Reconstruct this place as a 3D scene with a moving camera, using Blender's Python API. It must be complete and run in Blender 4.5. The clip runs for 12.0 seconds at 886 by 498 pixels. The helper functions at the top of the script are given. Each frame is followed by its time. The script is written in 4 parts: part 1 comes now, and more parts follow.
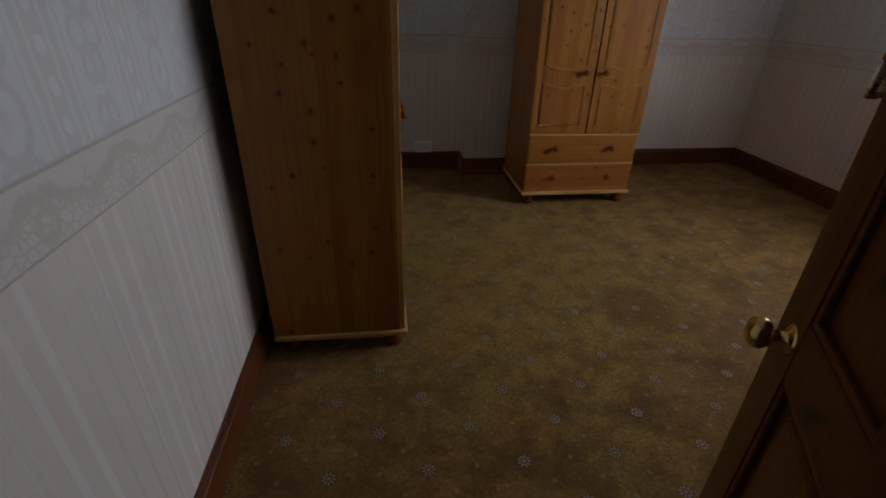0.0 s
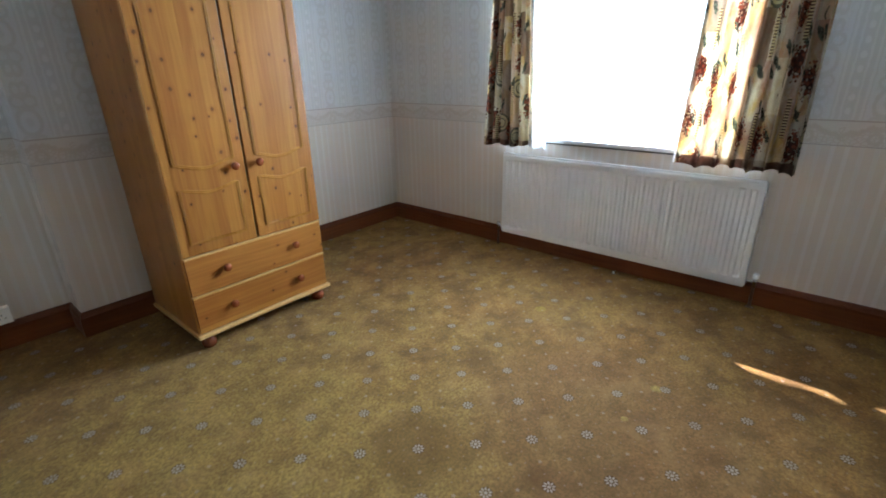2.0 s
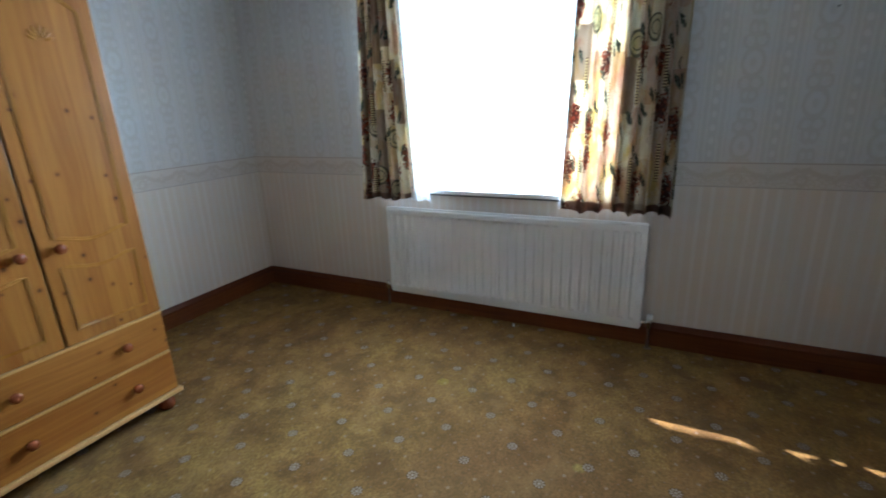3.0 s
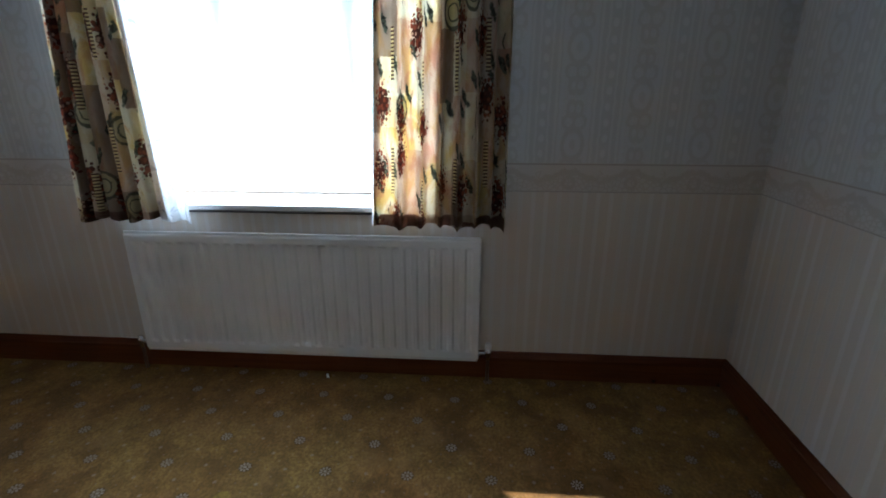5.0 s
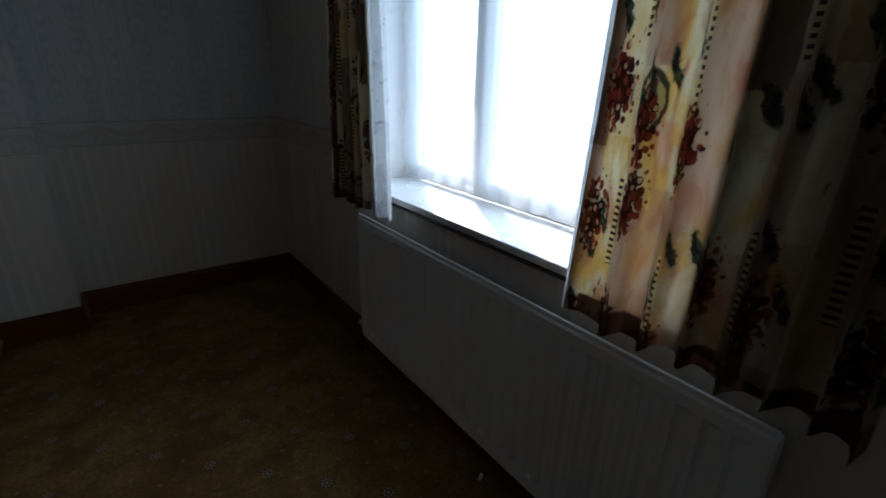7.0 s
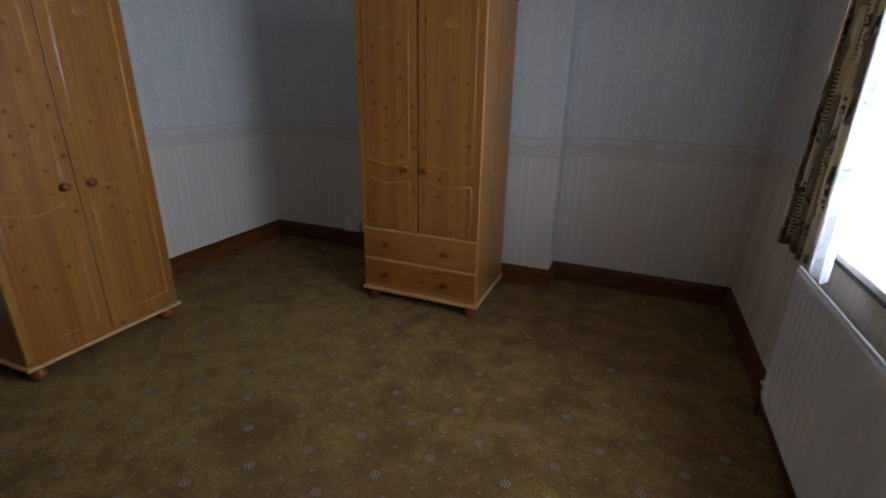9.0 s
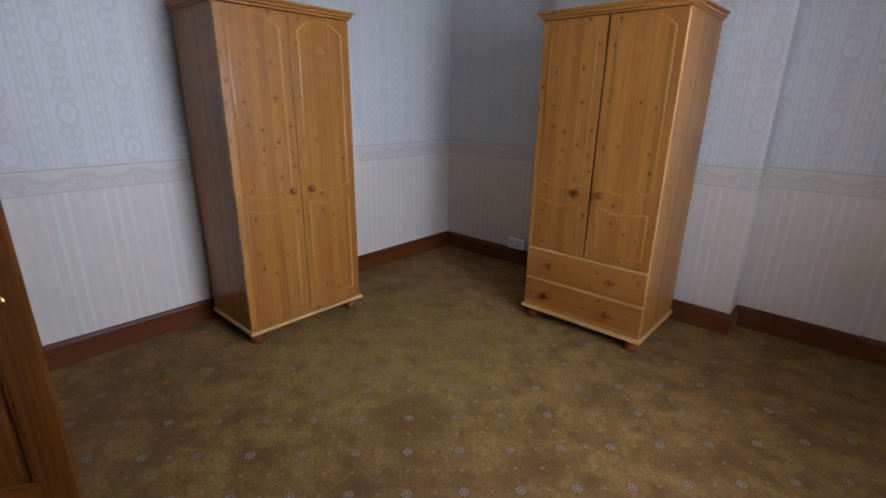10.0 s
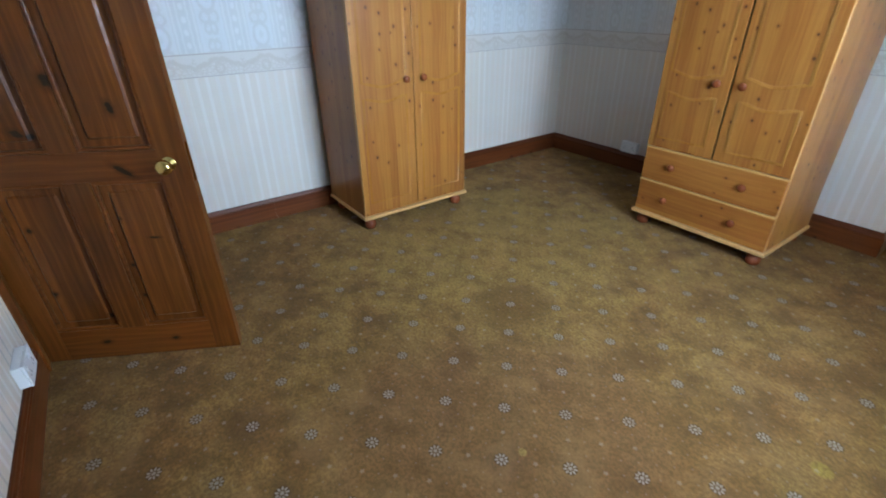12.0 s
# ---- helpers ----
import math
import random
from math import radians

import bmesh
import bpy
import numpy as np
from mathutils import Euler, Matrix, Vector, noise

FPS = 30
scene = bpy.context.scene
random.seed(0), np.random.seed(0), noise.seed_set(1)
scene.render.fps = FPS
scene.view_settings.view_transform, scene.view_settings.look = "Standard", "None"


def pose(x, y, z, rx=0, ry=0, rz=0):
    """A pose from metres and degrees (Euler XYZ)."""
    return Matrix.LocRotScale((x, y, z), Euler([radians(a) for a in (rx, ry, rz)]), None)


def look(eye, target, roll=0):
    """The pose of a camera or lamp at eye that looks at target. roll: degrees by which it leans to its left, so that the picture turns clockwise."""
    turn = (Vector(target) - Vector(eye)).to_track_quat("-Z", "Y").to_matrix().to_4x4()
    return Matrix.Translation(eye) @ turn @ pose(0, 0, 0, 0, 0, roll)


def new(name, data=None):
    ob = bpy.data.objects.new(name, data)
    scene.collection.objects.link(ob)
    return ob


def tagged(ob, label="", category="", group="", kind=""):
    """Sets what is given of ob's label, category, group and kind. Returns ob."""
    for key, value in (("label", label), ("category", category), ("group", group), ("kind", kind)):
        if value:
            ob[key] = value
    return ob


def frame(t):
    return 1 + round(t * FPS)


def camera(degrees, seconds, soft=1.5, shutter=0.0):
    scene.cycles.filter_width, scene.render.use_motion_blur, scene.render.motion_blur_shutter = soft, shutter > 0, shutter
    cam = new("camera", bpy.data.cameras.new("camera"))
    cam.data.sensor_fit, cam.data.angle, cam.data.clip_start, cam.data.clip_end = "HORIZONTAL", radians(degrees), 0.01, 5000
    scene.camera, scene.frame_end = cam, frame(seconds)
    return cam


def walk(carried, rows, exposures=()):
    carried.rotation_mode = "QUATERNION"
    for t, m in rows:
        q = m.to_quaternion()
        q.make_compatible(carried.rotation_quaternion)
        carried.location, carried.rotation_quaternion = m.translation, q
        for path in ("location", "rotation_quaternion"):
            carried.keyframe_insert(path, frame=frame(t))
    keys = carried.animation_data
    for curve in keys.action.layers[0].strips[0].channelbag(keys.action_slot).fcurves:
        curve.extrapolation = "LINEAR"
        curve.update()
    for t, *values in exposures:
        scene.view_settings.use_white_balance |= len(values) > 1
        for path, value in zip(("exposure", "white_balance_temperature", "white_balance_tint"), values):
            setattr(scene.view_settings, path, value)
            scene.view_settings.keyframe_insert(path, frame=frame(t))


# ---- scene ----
cam = camera(87.6, 12.0, soft=1.75, shutter=0.15)
PATH = [
    (0, (0.535, 0.188, 1.305), (0.762, 1.932, 0.353), 1.4),
    (0.5, (0.538, 0.393, 1.3), (0.812, 2.16, 0.405), 0.7),
    (1, (0.596, 0.621, 1.293), (1.053, 2.385, 0.468), 1.8),
    (1.5, (0.675, 0.803, 1.299), (1.754, 2.344, 0.617), 0.0),
    (2, (0.756, 0.945, 1.336), (2.173, 2.153, 0.607), -1.3),
    (2.5, (0.909, 1.052, 1.359), (2.451, 2.184, 0.779), -1.5),
    (3, (1.079, 1.104, 1.375), (2.789, 1.96, 0.789), -2.3),
    (3.5, (1.156, 1.144, 1.327), (3.071, 1.254, 0.758), -1.8),
    (5.3, (1.956, 1.217, 1.331), (3.851, 1.36, 0.71), 0.3),
    (5.5, (2.101, 1.213, 1.335), (4.007, 1.352, 0.748), 1.3),
    (6, (2.414, 1.15, 1.344), (4.26, 1.516, 0.665), -0.1),
    (6.5, (2.641, 1.041, 1.328), (4.158, 2.114, 0.589), 0.9),
    (7, (2.844, 1.017, 1.315), (3.959, 2.525, 0.62), 1.4),
    (7.5, (2.998, 0.956, 1.325), (3.504, 2.769, 0.651), 0.0),
    (9.3, (3.063, 0.712, 1.404), (2.15, 2.363, 0.739), 0.9),
    (9.5, (3.058, 0.693, 1.412), (2.003, 2.265, 0.768), 0.7),
    (10, (3.037, 0.655, 1.416), (1.762, 2.069, 0.804), 0.8),
    (10.5, (3.019, 0.609, 1.402), (1.638, 1.906, 0.762), 1.7),
    (11, (2.996, 0.567, 1.375), (1.475, 1.64, 0.644), 1.9),
    (11.5, (2.996, 0.547, 1.361), (1.399, 1.471, 0.589), 1.3),
    (12, (3.028, 0.564, 1.327), (1.601, 1.583, 0.365), -0.7),
]
EXPOSURES = [(0.0, 1.95, 7000, 26), (0.5, 2.65, 6900, 24), (1.0, 3.3, 6750, 20), (1.5, 3.9, 6250, 12), (2.5, 3.65, 5700, 9), (3.0, 3.3, 5650, 8), (3.5, 2.85, 5650, 9), (5.3, 2.3, 5700, 10), (5.5, 2.15, 5700, 10), (6.0, 1.6, 5850, 11), (6.5, 0.6, 5850, 11), (7.0, 0.05, 5850, 11), (7.5, -0.25, 6000, 13), (7.7, -0.25, 6050, 13), (8.6, 1.4, 6300, 18), (9.3, 2.25, 6450, 26), (9.5, 2.5, 6500, 28), (10.0, 2.9, 6400, 26), (10.5, 3.15, 6200, 23), (11.0, 3.25, 5950, 18), (11.5, 3.4, 5700, 15), (12.0, 3.65, 5650, 12)]
walk(cam, [(t, look(eye, target, roll)) for t, eye, target, roll in PATH], EXPOSURES)

# ---- light ----
world = bpy.data.worlds.new("world")
scene.world = world
world.use_nodes = True
wn = world.node_tree
sky = wn.nodes.new("ShaderNodeTexSky")
sky.sky_type, sky.sun_disc = "NISHITA", False
sky.sun_elevation, sky.sun_rotation = radians(27), radians(25)
wn.links.new(sky.outputs[0], wn.nodes["Background"].inputs[0])
wn.nodes["Background"].inputs[1].default_value = 0.08

sun = new("sun", bpy.data.lights.new("sun", "SUN"))
sun.data.energy, sun.data.angle, sun.data.color = 5.0, radians(0.5), (1.0, 0.97, 0.92)
sun.matrix_world = look((7.1, 12.2, 8.55), (0, 0, 0))

daylight = new("window_daylight", bpy.data.lights.new("window_daylight", "AREA"))
daylight.data.shape, daylight.data.size, daylight.data.size_y = "RECTANGLE", 1.64, 1.3
daylight.data.energy, daylight.data.color, daylight.data.spread = 13.0, (0.66, 0.84, 1.0), radians(122)
daylight.matrix_world = look((4.112, 2.11, 1.49), (0, 2.11, 0.75))


# ---- node material helpers ----
class Sock:
    """A node output that takes part in arithmetic."""

    def __init__(self, g, out):
        self.g, self.out = g, out

    def __add__(self, o): return self.g.op("ADD", self, o)
    def __radd__(self, o): return self.g.op("ADD", o, self)
    def __sub__(self, o): return self.g.op("SUBTRACT", self, o)
    def __rsub__(self, o): return self.g.op("SUBTRACT", o, self)
    def __mul__(self, o): return self.g.op("MULTIPLY", self, o)
    def __rmul__(self, o): return self.g.op("MULTIPLY", o, self)
    def __truediv__(self, o): return self.g.op("DIVIDE", self, o)


class Mat:
    def __init__(self, name):
        self.m = bpy.data.materials.new(name)
        self.m.use_nodes = True
        self.t = self.m.node_tree
        self.b = self.t.nodes["Principled BSDF"]
        self.o = self.t.nodes["Material Output"]

    def put(self, value, sock):
        if isinstance(value, Sock):
            self.t.links.new(value.out, sock)
        elif isinstance(value, tuple) and len(value) == 3 and sock.type == "RGBA":
            sock.default_value = (*value, 1)
        else:
            sock.default_value = value

    def op(self, kind, a, b=0.0, c=None, clamp=False):
        n = self.t.nodes.new("ShaderNodeMath")
        n.operation, n.use_clamp = kind, clamp
        self.put(a, n.inputs[0])
        self.put(b, n.inputs[1])
        if c is not None:
            self.put(c, n.inputs[2])
        return Sock(self, n.outputs[0])

    def absv(self, a): return self.op("ABSOLUTE", a)
    def floor(self, a): return self.op("FLOOR", a)
    def fract(self, a): return self.op("FRACT", a)
    def least(self, a, b): return self.op("MINIMUM", a, b)
    def most(self, a, b): return self.op("MAXIMUM", a, b)
    def sine(self, a): return self.op("SINE", a)
    def cosine(self, a): return self.op("COSINE", a)
    def length(self, a, b): return self.op("SQRT", a * a + b * b)

    def step(self, a, lo, hi):
        """1 where a is under lo, 0 over hi, smooth between."""
        n = self.t.nodes.new("ShaderNodeMapRange")
        n.interpolation_type = "SMOOTHSTEP"
        self.put(a, n.inputs[0])
        for i, v in enumerate((lo, hi, 1.0, 0.0)):
            n.inputs[1 + i].default_value = v
        return Sock(self, n.outputs[0])

    def coords(self, kind="Object"):
        n = self.t.nodes.new("ShaderNodeTexCoord")
        s = self.t.nodes.new("ShaderNodeSeparateXYZ")
        self.t.links.new(n.outputs[kind], s.inputs[0])
        return [Sock(self, s.outputs[i]) for i in range(3)]

    def vec(self, x, y=0.0, z=0.0):
        n = self.t.nodes.new("ShaderNodeCombineXYZ")
        for v, s in zip((x, y, z), n.inputs):
            self.put(v, s)
        return Sock(self, n.outputs[0])

    def noise(self, v, scale, detail=4.0, rough=0.55, warp=0.0):
        n = self.t.nodes.new("ShaderNodeTexNoise")
        self.put(v, n.inputs["Vector"])
        for k, x in (("Scale", scale), ("Detail", detail), ("Roughness", rough), ("Distortion", warp)):
            n.inputs[k].default_value = x
        return Sock(self, n.outputs[0])

    def cells(self, v, scale, feature="F1", out="Distance", jitter=1.0):
        n = self.t.nodes.new("ShaderNodeTexVoronoi")
        n.feature, n.voronoi_dimensions = feature, "2D"
        self.put(v, n.inputs["Vector"])
        n.inputs["Scale"].default_value, n.inputs["Randomness"].default_value = scale, jitter
        return Sock(self, n.outputs[out])

    def cell_tone(self, v, scale, jitter=1.0):
        c = self.cells(v, scale, "F1", "Color", jitter)
        s = self.t.nodes.new("ShaderNodeSeparateColor")
        self.t.links.new(c.out, s.inputs[0])
        return [Sock(self, s.outputs[i]) for i in range(3)]

    def white(self, v):
        n = self.t.nodes.new("ShaderNodeTexWhiteNoise")
        n.noise_dimensions = "3D"
        self.put(v, n.inputs["Vector"])
        return Sock(self, n.outputs["Value"])

    def mix(self, f, a, b):
        n = self.t.nodes.new("ShaderNodeMix")
        n.data_type = "RGBA"
        self.put(f, n.inputs[0])
        self.put(a, n.inputs[6])
        self.put(b, n.inputs[7])
        return Sock(self, n.outputs[2])

    def bump(self, h, strength=0.3, distance=0.002):
        n = self.t.nodes.new("ShaderNodeBump")
        self.put(h, n.inputs["Height"])
        n.inputs["Strength"].default_value, n.inputs["Distance"].default_value = strength, distance
        self.t.links.new(n.outputs[0], self.b.inputs["Normal"])
        return Sock(self, n.outputs[0])

    def done(self, colour, rough=0.5, metal=0.0, spec=0.5):
        self.put(colour, self.b.inputs["Base Color"])
        self.put(rough, self.b.inputs["Roughness"])
        self.put(metal, self.b.inputs["Metallic"])
        self.put(spec, self.b.inputs["Specular IOR Level"])
        return self.m


# ---- materials ----
def wood(name, dark, light, knot, strip=0.07, level=False, rough=0.32, knots=1.0, grain=1.0, size=0.085, fat=1.0, gloss=0.32, marks=()):
    """Knotty pine whose grain runs upright, or level; strip: the width of the laminated strips; marks: single knots (along, up, half width, half height, lean)."""
    g = Mat(name)
    x, y, z = g.coords()
    h, v = x + y, z
    if level:
        h, v = z, x + y
    idx = g.floor(h / strip + 0.37)
    tone = g.white(g.vec(idx, 3.0, 1.0))
    wav = g.noise(g.vec(h * 5.0, v * 0.9, idx), 1.6, 2.0)
    streak = g.noise(g.vec(h * 46.0, v * 0.9, tone * 5.0), 1.0, 2.0)
    fine = g.noise(g.vec(h * 140.0, v * 3.0, tone * 9.0), 1.0, 5.0, 0.6)
    rings = g.fract(h * 34.0 + wav * 4.0 + tone * 7.0)
    rings = g.absv(rings - 0.5) * 2.0
    figure = g.op("ADD", tone * 0.34 + fine * 0.50 * grain, rings * rings * 0.17 * grain + wav * 0.45 - 0.26, clamp=True)
    warp = g.noise(g.vec(x + y, z, 6.0), 70.0, 2.0) - 0.5
    kv = g.vec(h / size, v / (size * 1.15), 2.0)
    picks = g.cell_tone(kv, 1.0)
    pick = picks[0]
    d = g.cells(kv, 1.0) + warp * 0.075
    girth = (0.050 + pick * 0.15) * fat
    some = g.step(pick, 0.38 * knots, 0.40 * knots)
    spot = g.step(d / girth, 0.55, 1.25) * some * (0.78 + picks[1] * 0.22)
    halo = g.step(d / girth, 0.8, 3.2) * some * 0.45
    for along, up, half_w, half_h, lean in marks:
        da, dz = x - along, z - up
        c, q = math.cos(radians(lean)), math.sin(radians(lean))
        r = g.length((da * c + dz * q) / half_w, (dz * c - da * q) / half_h) + warp * 1.1
        spot = g.most(spot, g.step(r, 0.7, 1.1))
        halo = g.most(halo, g.step(r, 0.9, 2.4) * 0.6)
    col = g.mix(figure, dark, light)
    col = g.mix(g.step(0.0 - streak, -0.66, -0.48) * 0.38 * grain, col, dark)
    col = g.mix(halo, col, dark)
    col = g.mix(spot * 0.92, col, knot)
    wear = g.noise(g.vec(x, y, z), 7.0, 5.0)
    g.bump(fine * 0.6 + rings * 0.2, 0.07, 0.001)
    return g.done(col, rough + wear * 0.16, 0.0, gloss)


def plain(name, colour, rough=0.5, metal=0.0, var=0.12, scale=9.0, spec=0.5, bump=0.05):
    """Paint, metal or plastic with faint blotches and grain."""
    g = Mat(name)
    v = g.vec(*g.coords())
    n = g.noise(v, scale, 5.0)
    f = g.noise(v, scale * 18, 3.0)
    k = tuple(c * (1 - var) for c in colour)
    g.bump(f, bump, 0.001)
    return g.done(g.mix(n, k, colour), rough + (n - 0.5) * 0.15, metal, spec)


def wallpaper():
    """Striped paper below, a damask of upright columns with medallions above."""
    g = Mat("wallpaper")
    x, y, z = g.coords()
    h = x + y
    v3 = g.vec(x, y, z)
    # lower part: satin stripes
    s = g.absv(g.fract(h / 0.056) - 0.5)
    satin = g.step(s, 0.12, 0.22)
    line = g.step(g.absv(s - 0.21), 0.012, 0.03)
    low = g.mix(satin, (0.635, 0.550, 0.455), (0.675, 0.615, 0.545))
    low = g.mix(line * 0.10, low, (0.50, 0.44, 0.37))
    # upper part
    jx = (g.noise(g.vec(h, z, 3.0), 30.0, 3.0) - 0.5) * 0.016
    jz = (g.noise(g.vec(h, z, 8.0), 26.0, 3.0) - 0.5) * 0.020
    cu = h / 0.262
    col_i = g.floor(cu)
    du = (g.fract(cu) - 0.5) * 0.262 + jx
    dv = (g.fract(z / 0.38 + g.op("MODULO", g.absv(col_i), 2.0) * 0.5) - 0.5) * 0.38 + jz
    au = g.absv(du)
    r = g.length(du / 0.042, dv / 0.060)
    ring = g.step(g.absv(r - 1.0), 0.10, 0.26)
    core = g.step(g.length(du / 0.012, dv / 0.02), 0.8, 1.3)
    r2 = g.length((au - 0.022) / 0.024, (g.absv(dv) - 0.092) / 0.026)
    scroll = g.step(g.absv(r2 - 1.0), 0.14, 0.36)
    r3 = g.length((au - 0.014) / 0.020, (g.absv(dv) - 0.145) / 0.034)
    bud = g.step(g.absv(r3 - 0.8), 0.2, 0.4)
    leafy = g.step(g.cells(g.vec(du * 1.0, dv, col_i), 62.0, "DISTANCE_TO_EDGE"), 0.05, 0.12) * g.step(au, 0.045, 0.058) * g.step(0.0 - g.absv(dv), -0.06, -0.05)
    motif = g.op("ADD", g.most(g.most(ring, core * 0.7), g.most(scroll, bud)), leafy * 0.6, clamp=True)
    band = g.step(au, 0.064, 0.068)
    edge = g.step(g.absv(au - 0.078), 0.004, 0.007)
    edge2 = g.step(g.absv(au - 0.106), 0.003, 0.006)
    bead = g.step(g.length((0.131 - au) / 0.013, (g.fract(z / 0.063) - 0.5) * 0.063 / 0.018), 0.7, 1.1)
    up = g.mix(band, (0.555, 0.545, 0.520), (0.600, 0.600, 0.590))
    up = g.mix(g.op("ADD", edge, edge2, clamp=True) * 0.6, up, (0.665, 0.66, 0.635))
    up = g.mix(bead * 0.7, up, (0.68, 0.67, 0.65))
    up = g.mix(motif * 0.45, up, (0.45, 0.42, 0.37))
    top = g.step(z, 0.998, 1.002)
    col = g.mix(top, up, low)
    age = g.noise(v3, 2.2, 5.0)
    fine = g.noise(g.vec(h * 40.0, z * 6.0, 1.0), 3.0, 4.0)
    col = g.mix(age * 0.22, col, (0.48, 0.43, 0.37))
    col = g.mix(fine * 0.12, col, (0.75, 0.75, 0.75))
    g.bump(motif * 0.6 + satin * top * 0.4 + fine * 0.5, 0.18, 0.0015)
    gloss = 0.66 - satin * top * 0.32 - band * 0.10
    return g.done(col, gloss, 0.0, 0.4)


def border_paper():
    g = Mat("border_paper")
    x, y, z = g.coords()
    h = x + y
    jag = g.noise(g.vec(h, z, 5.0), 55.0, 4.0, 0.65) - 0.5
    zl = (z - 0.935) / 0.127
    u = g.fract(h / 0.262)
    w = g.absv(u - 0.5) * 2.0
    arch = 0.30 + (1.0 - w * w) * 0.38 + g.sine(w * 9.0) * 0.05 + jag * 0.34
    rib = g.step(g.absv(zl - arch), 0.05, 0.15)
    leaf = g.step(g.cells(g.vec(h, z * 1.2, 0.0), 46.0, "DISTANCE_TO_EDGE"), 0.06, 0.16)
    under = g.step(zl - arch, 0.0, 0.1) * leaf * 0.95
    r = g.length((u - 0.5) * 0.262 / 0.028, (zl - 0.34) * 0.127 / 0.030) + jag * 0.6
    rose = g.step(g.absv(r - 0.8), 0.15, 0.35)
    sprig = g.step(g.length((w - 1.0) * 0.18 / 0.022, (zl - 0.62) * 0.127 / 0.026), 0.5, 1.1) * leaf
    f = g.op("ADD", g.most(rib, rose), under + sprig, clamp=True)
    col = g.mix(f * 0.62, (0.62, 0.57, 0.515), (0.50, 0.43, 0.35))
    lines = g.most(g.step(g.absv(zl - 0.962), 0.018, 0.034), g.step(g.absv(zl - 0.03), 0.010, 0.022))
    col = g.mix(lines * 0.7, col, (0.36, 0.30, 0.25))
    age = g.noise(g.vec(x, y, z), 5.0, 4.0)
    col = g.mix(age * 0.2, col, (0.42, 0.38, 0.33))
    g.bump(f, 0.2, 0.0015)
    return g.done(col, 0.62, 0.0, 0.4)


def carpet():
    """Gold-brown wool carpet with sprigs on a diagonal lattice, worn and stained."""
    g = Mat("carpet")
    x, y, z = g.coords()
    p = g.vec(x, y, 0.0)
    a = ((x - 2.484) + (y - 1.441)) * (0.5 / 0.1545)
    b = ((x - 2.484) - (y - 1.441)) * (0.5 / 0.1545)
    cell = 0.2185

    def near(k):
        da = (g.fract(a * k + 0.5) - 0.5) * (cell / k)
        db = (g.fract(b * k + 0.5) - 0.5) * (cell / k)
        return da, db

    da, db = near(1.0)
    r = g.length(da, db)
    th = g.op("ARCTAN2", da, db)
    pet = g.absv(g.fract(th * (9.0 / 6.28318)) - 0.5) * 2.0
    petals = g.step(g.length((r - 0.0165) / 0.0075, (1.0 - pet) * r * 0.35 / 0.0046), 0.72, 1.0)
    heart = g.step(r, 0.005, 0.007)
    big = g.most(petals, heart)
    da, db = near(2.0)
    r2 = g.length(da, db)
    th2 = g.op("ARCTAN2", da, db)
    small = g.step(r2 - g.absv(g.cosine(th2 * 2.5)) * 0.0055, 0.0022, 0.0042)
    da, db = near(4.0)
    dots = g.step(g.length(da, db), 0.0022, 0.0042)
    sprig = g.op("ADD", big, g.most(small * 0.52, dots * 0.32), clamp=True)
    wide = g.noise(p, 1.5, 6.0, 0.6, 0.2)
    mid = g.noise(p, 5.0, 8.0, 0.66, 0.15)
    tuft = g.noise(p, 420.0, 2.0)
    pile = g.noise(p, 75.0, 6.0, 0.7)
    base = g.mix(g.step(0.0 - wide, -0.60, -0.38), (0.285, 0.132, 0.030), (0.305, 0.168, 0.036))
    base = g.mix(g.step(0.0 - mid, -0.66, -0.42), base, (0.145, 0.066, 0.018))
    base = g.mix(g.step(mid, 0.40, 0.52) * 0.45, base, (0.33, 0.182, 0.058))

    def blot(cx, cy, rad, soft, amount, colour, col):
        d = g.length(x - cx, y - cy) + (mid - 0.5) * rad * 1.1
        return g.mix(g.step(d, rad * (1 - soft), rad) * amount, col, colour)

    base = blot(2.20, 1.40, 0.75, 0.55, 0.65, (0.200, 0.088, 0.032), base)
    base = blot(1.15, 2.3, 1.25, 0.6, 0.7, (0.360, 0.225, 0.052), base)
    base = blot(1.72, 1.92, 0.24, 0.5, 0.75, (0.140, 0.066, 0.013), base)
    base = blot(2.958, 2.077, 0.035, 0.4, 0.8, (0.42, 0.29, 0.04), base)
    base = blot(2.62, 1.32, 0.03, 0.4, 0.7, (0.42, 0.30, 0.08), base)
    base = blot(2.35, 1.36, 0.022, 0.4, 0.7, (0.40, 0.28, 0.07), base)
    base = g.mix(g.step(0.0 - pile, -0.60, -0.40) * 0.58, base, (0.075, 0.038, 0.012))
    base = g.mix(tuft * 0.30, base, (0.22, 0.14, 0.06))
    blotch = g.noise(p, 13.0, 6.0, 0.68)
    nap = g.noise(g.vec(x * 2.0 + y * 5.0, y * 2.0 - x * 5.0, 4.0), 1.6, 6.0, 0.64, 0.15)
    base = g.mix(g.step(nap, 0.42, 0.56) * 0.22, base, (0.125, 0.058, 0.018))
    base = g.mix(g.step(blotch, 0.38, 0.54) * 0.26, base, (0.085, 0.038, 0.013))
    smear = g.noise(g.vec(x * 1.3 - y * 0.6, y * 1.5 + x * 0.4, 9.0), 4.2, 6.0, 0.62, 0.25)
    base = g.mix(g.step(0.0 - smear, -0.68, -0.50) * 0.26, base, (0.34, 0.195, 0.072))
    base = g.mix(g.step(smear, 0.32, 0.48) * 0.30, base, (0.105, 0.046, 0.014))
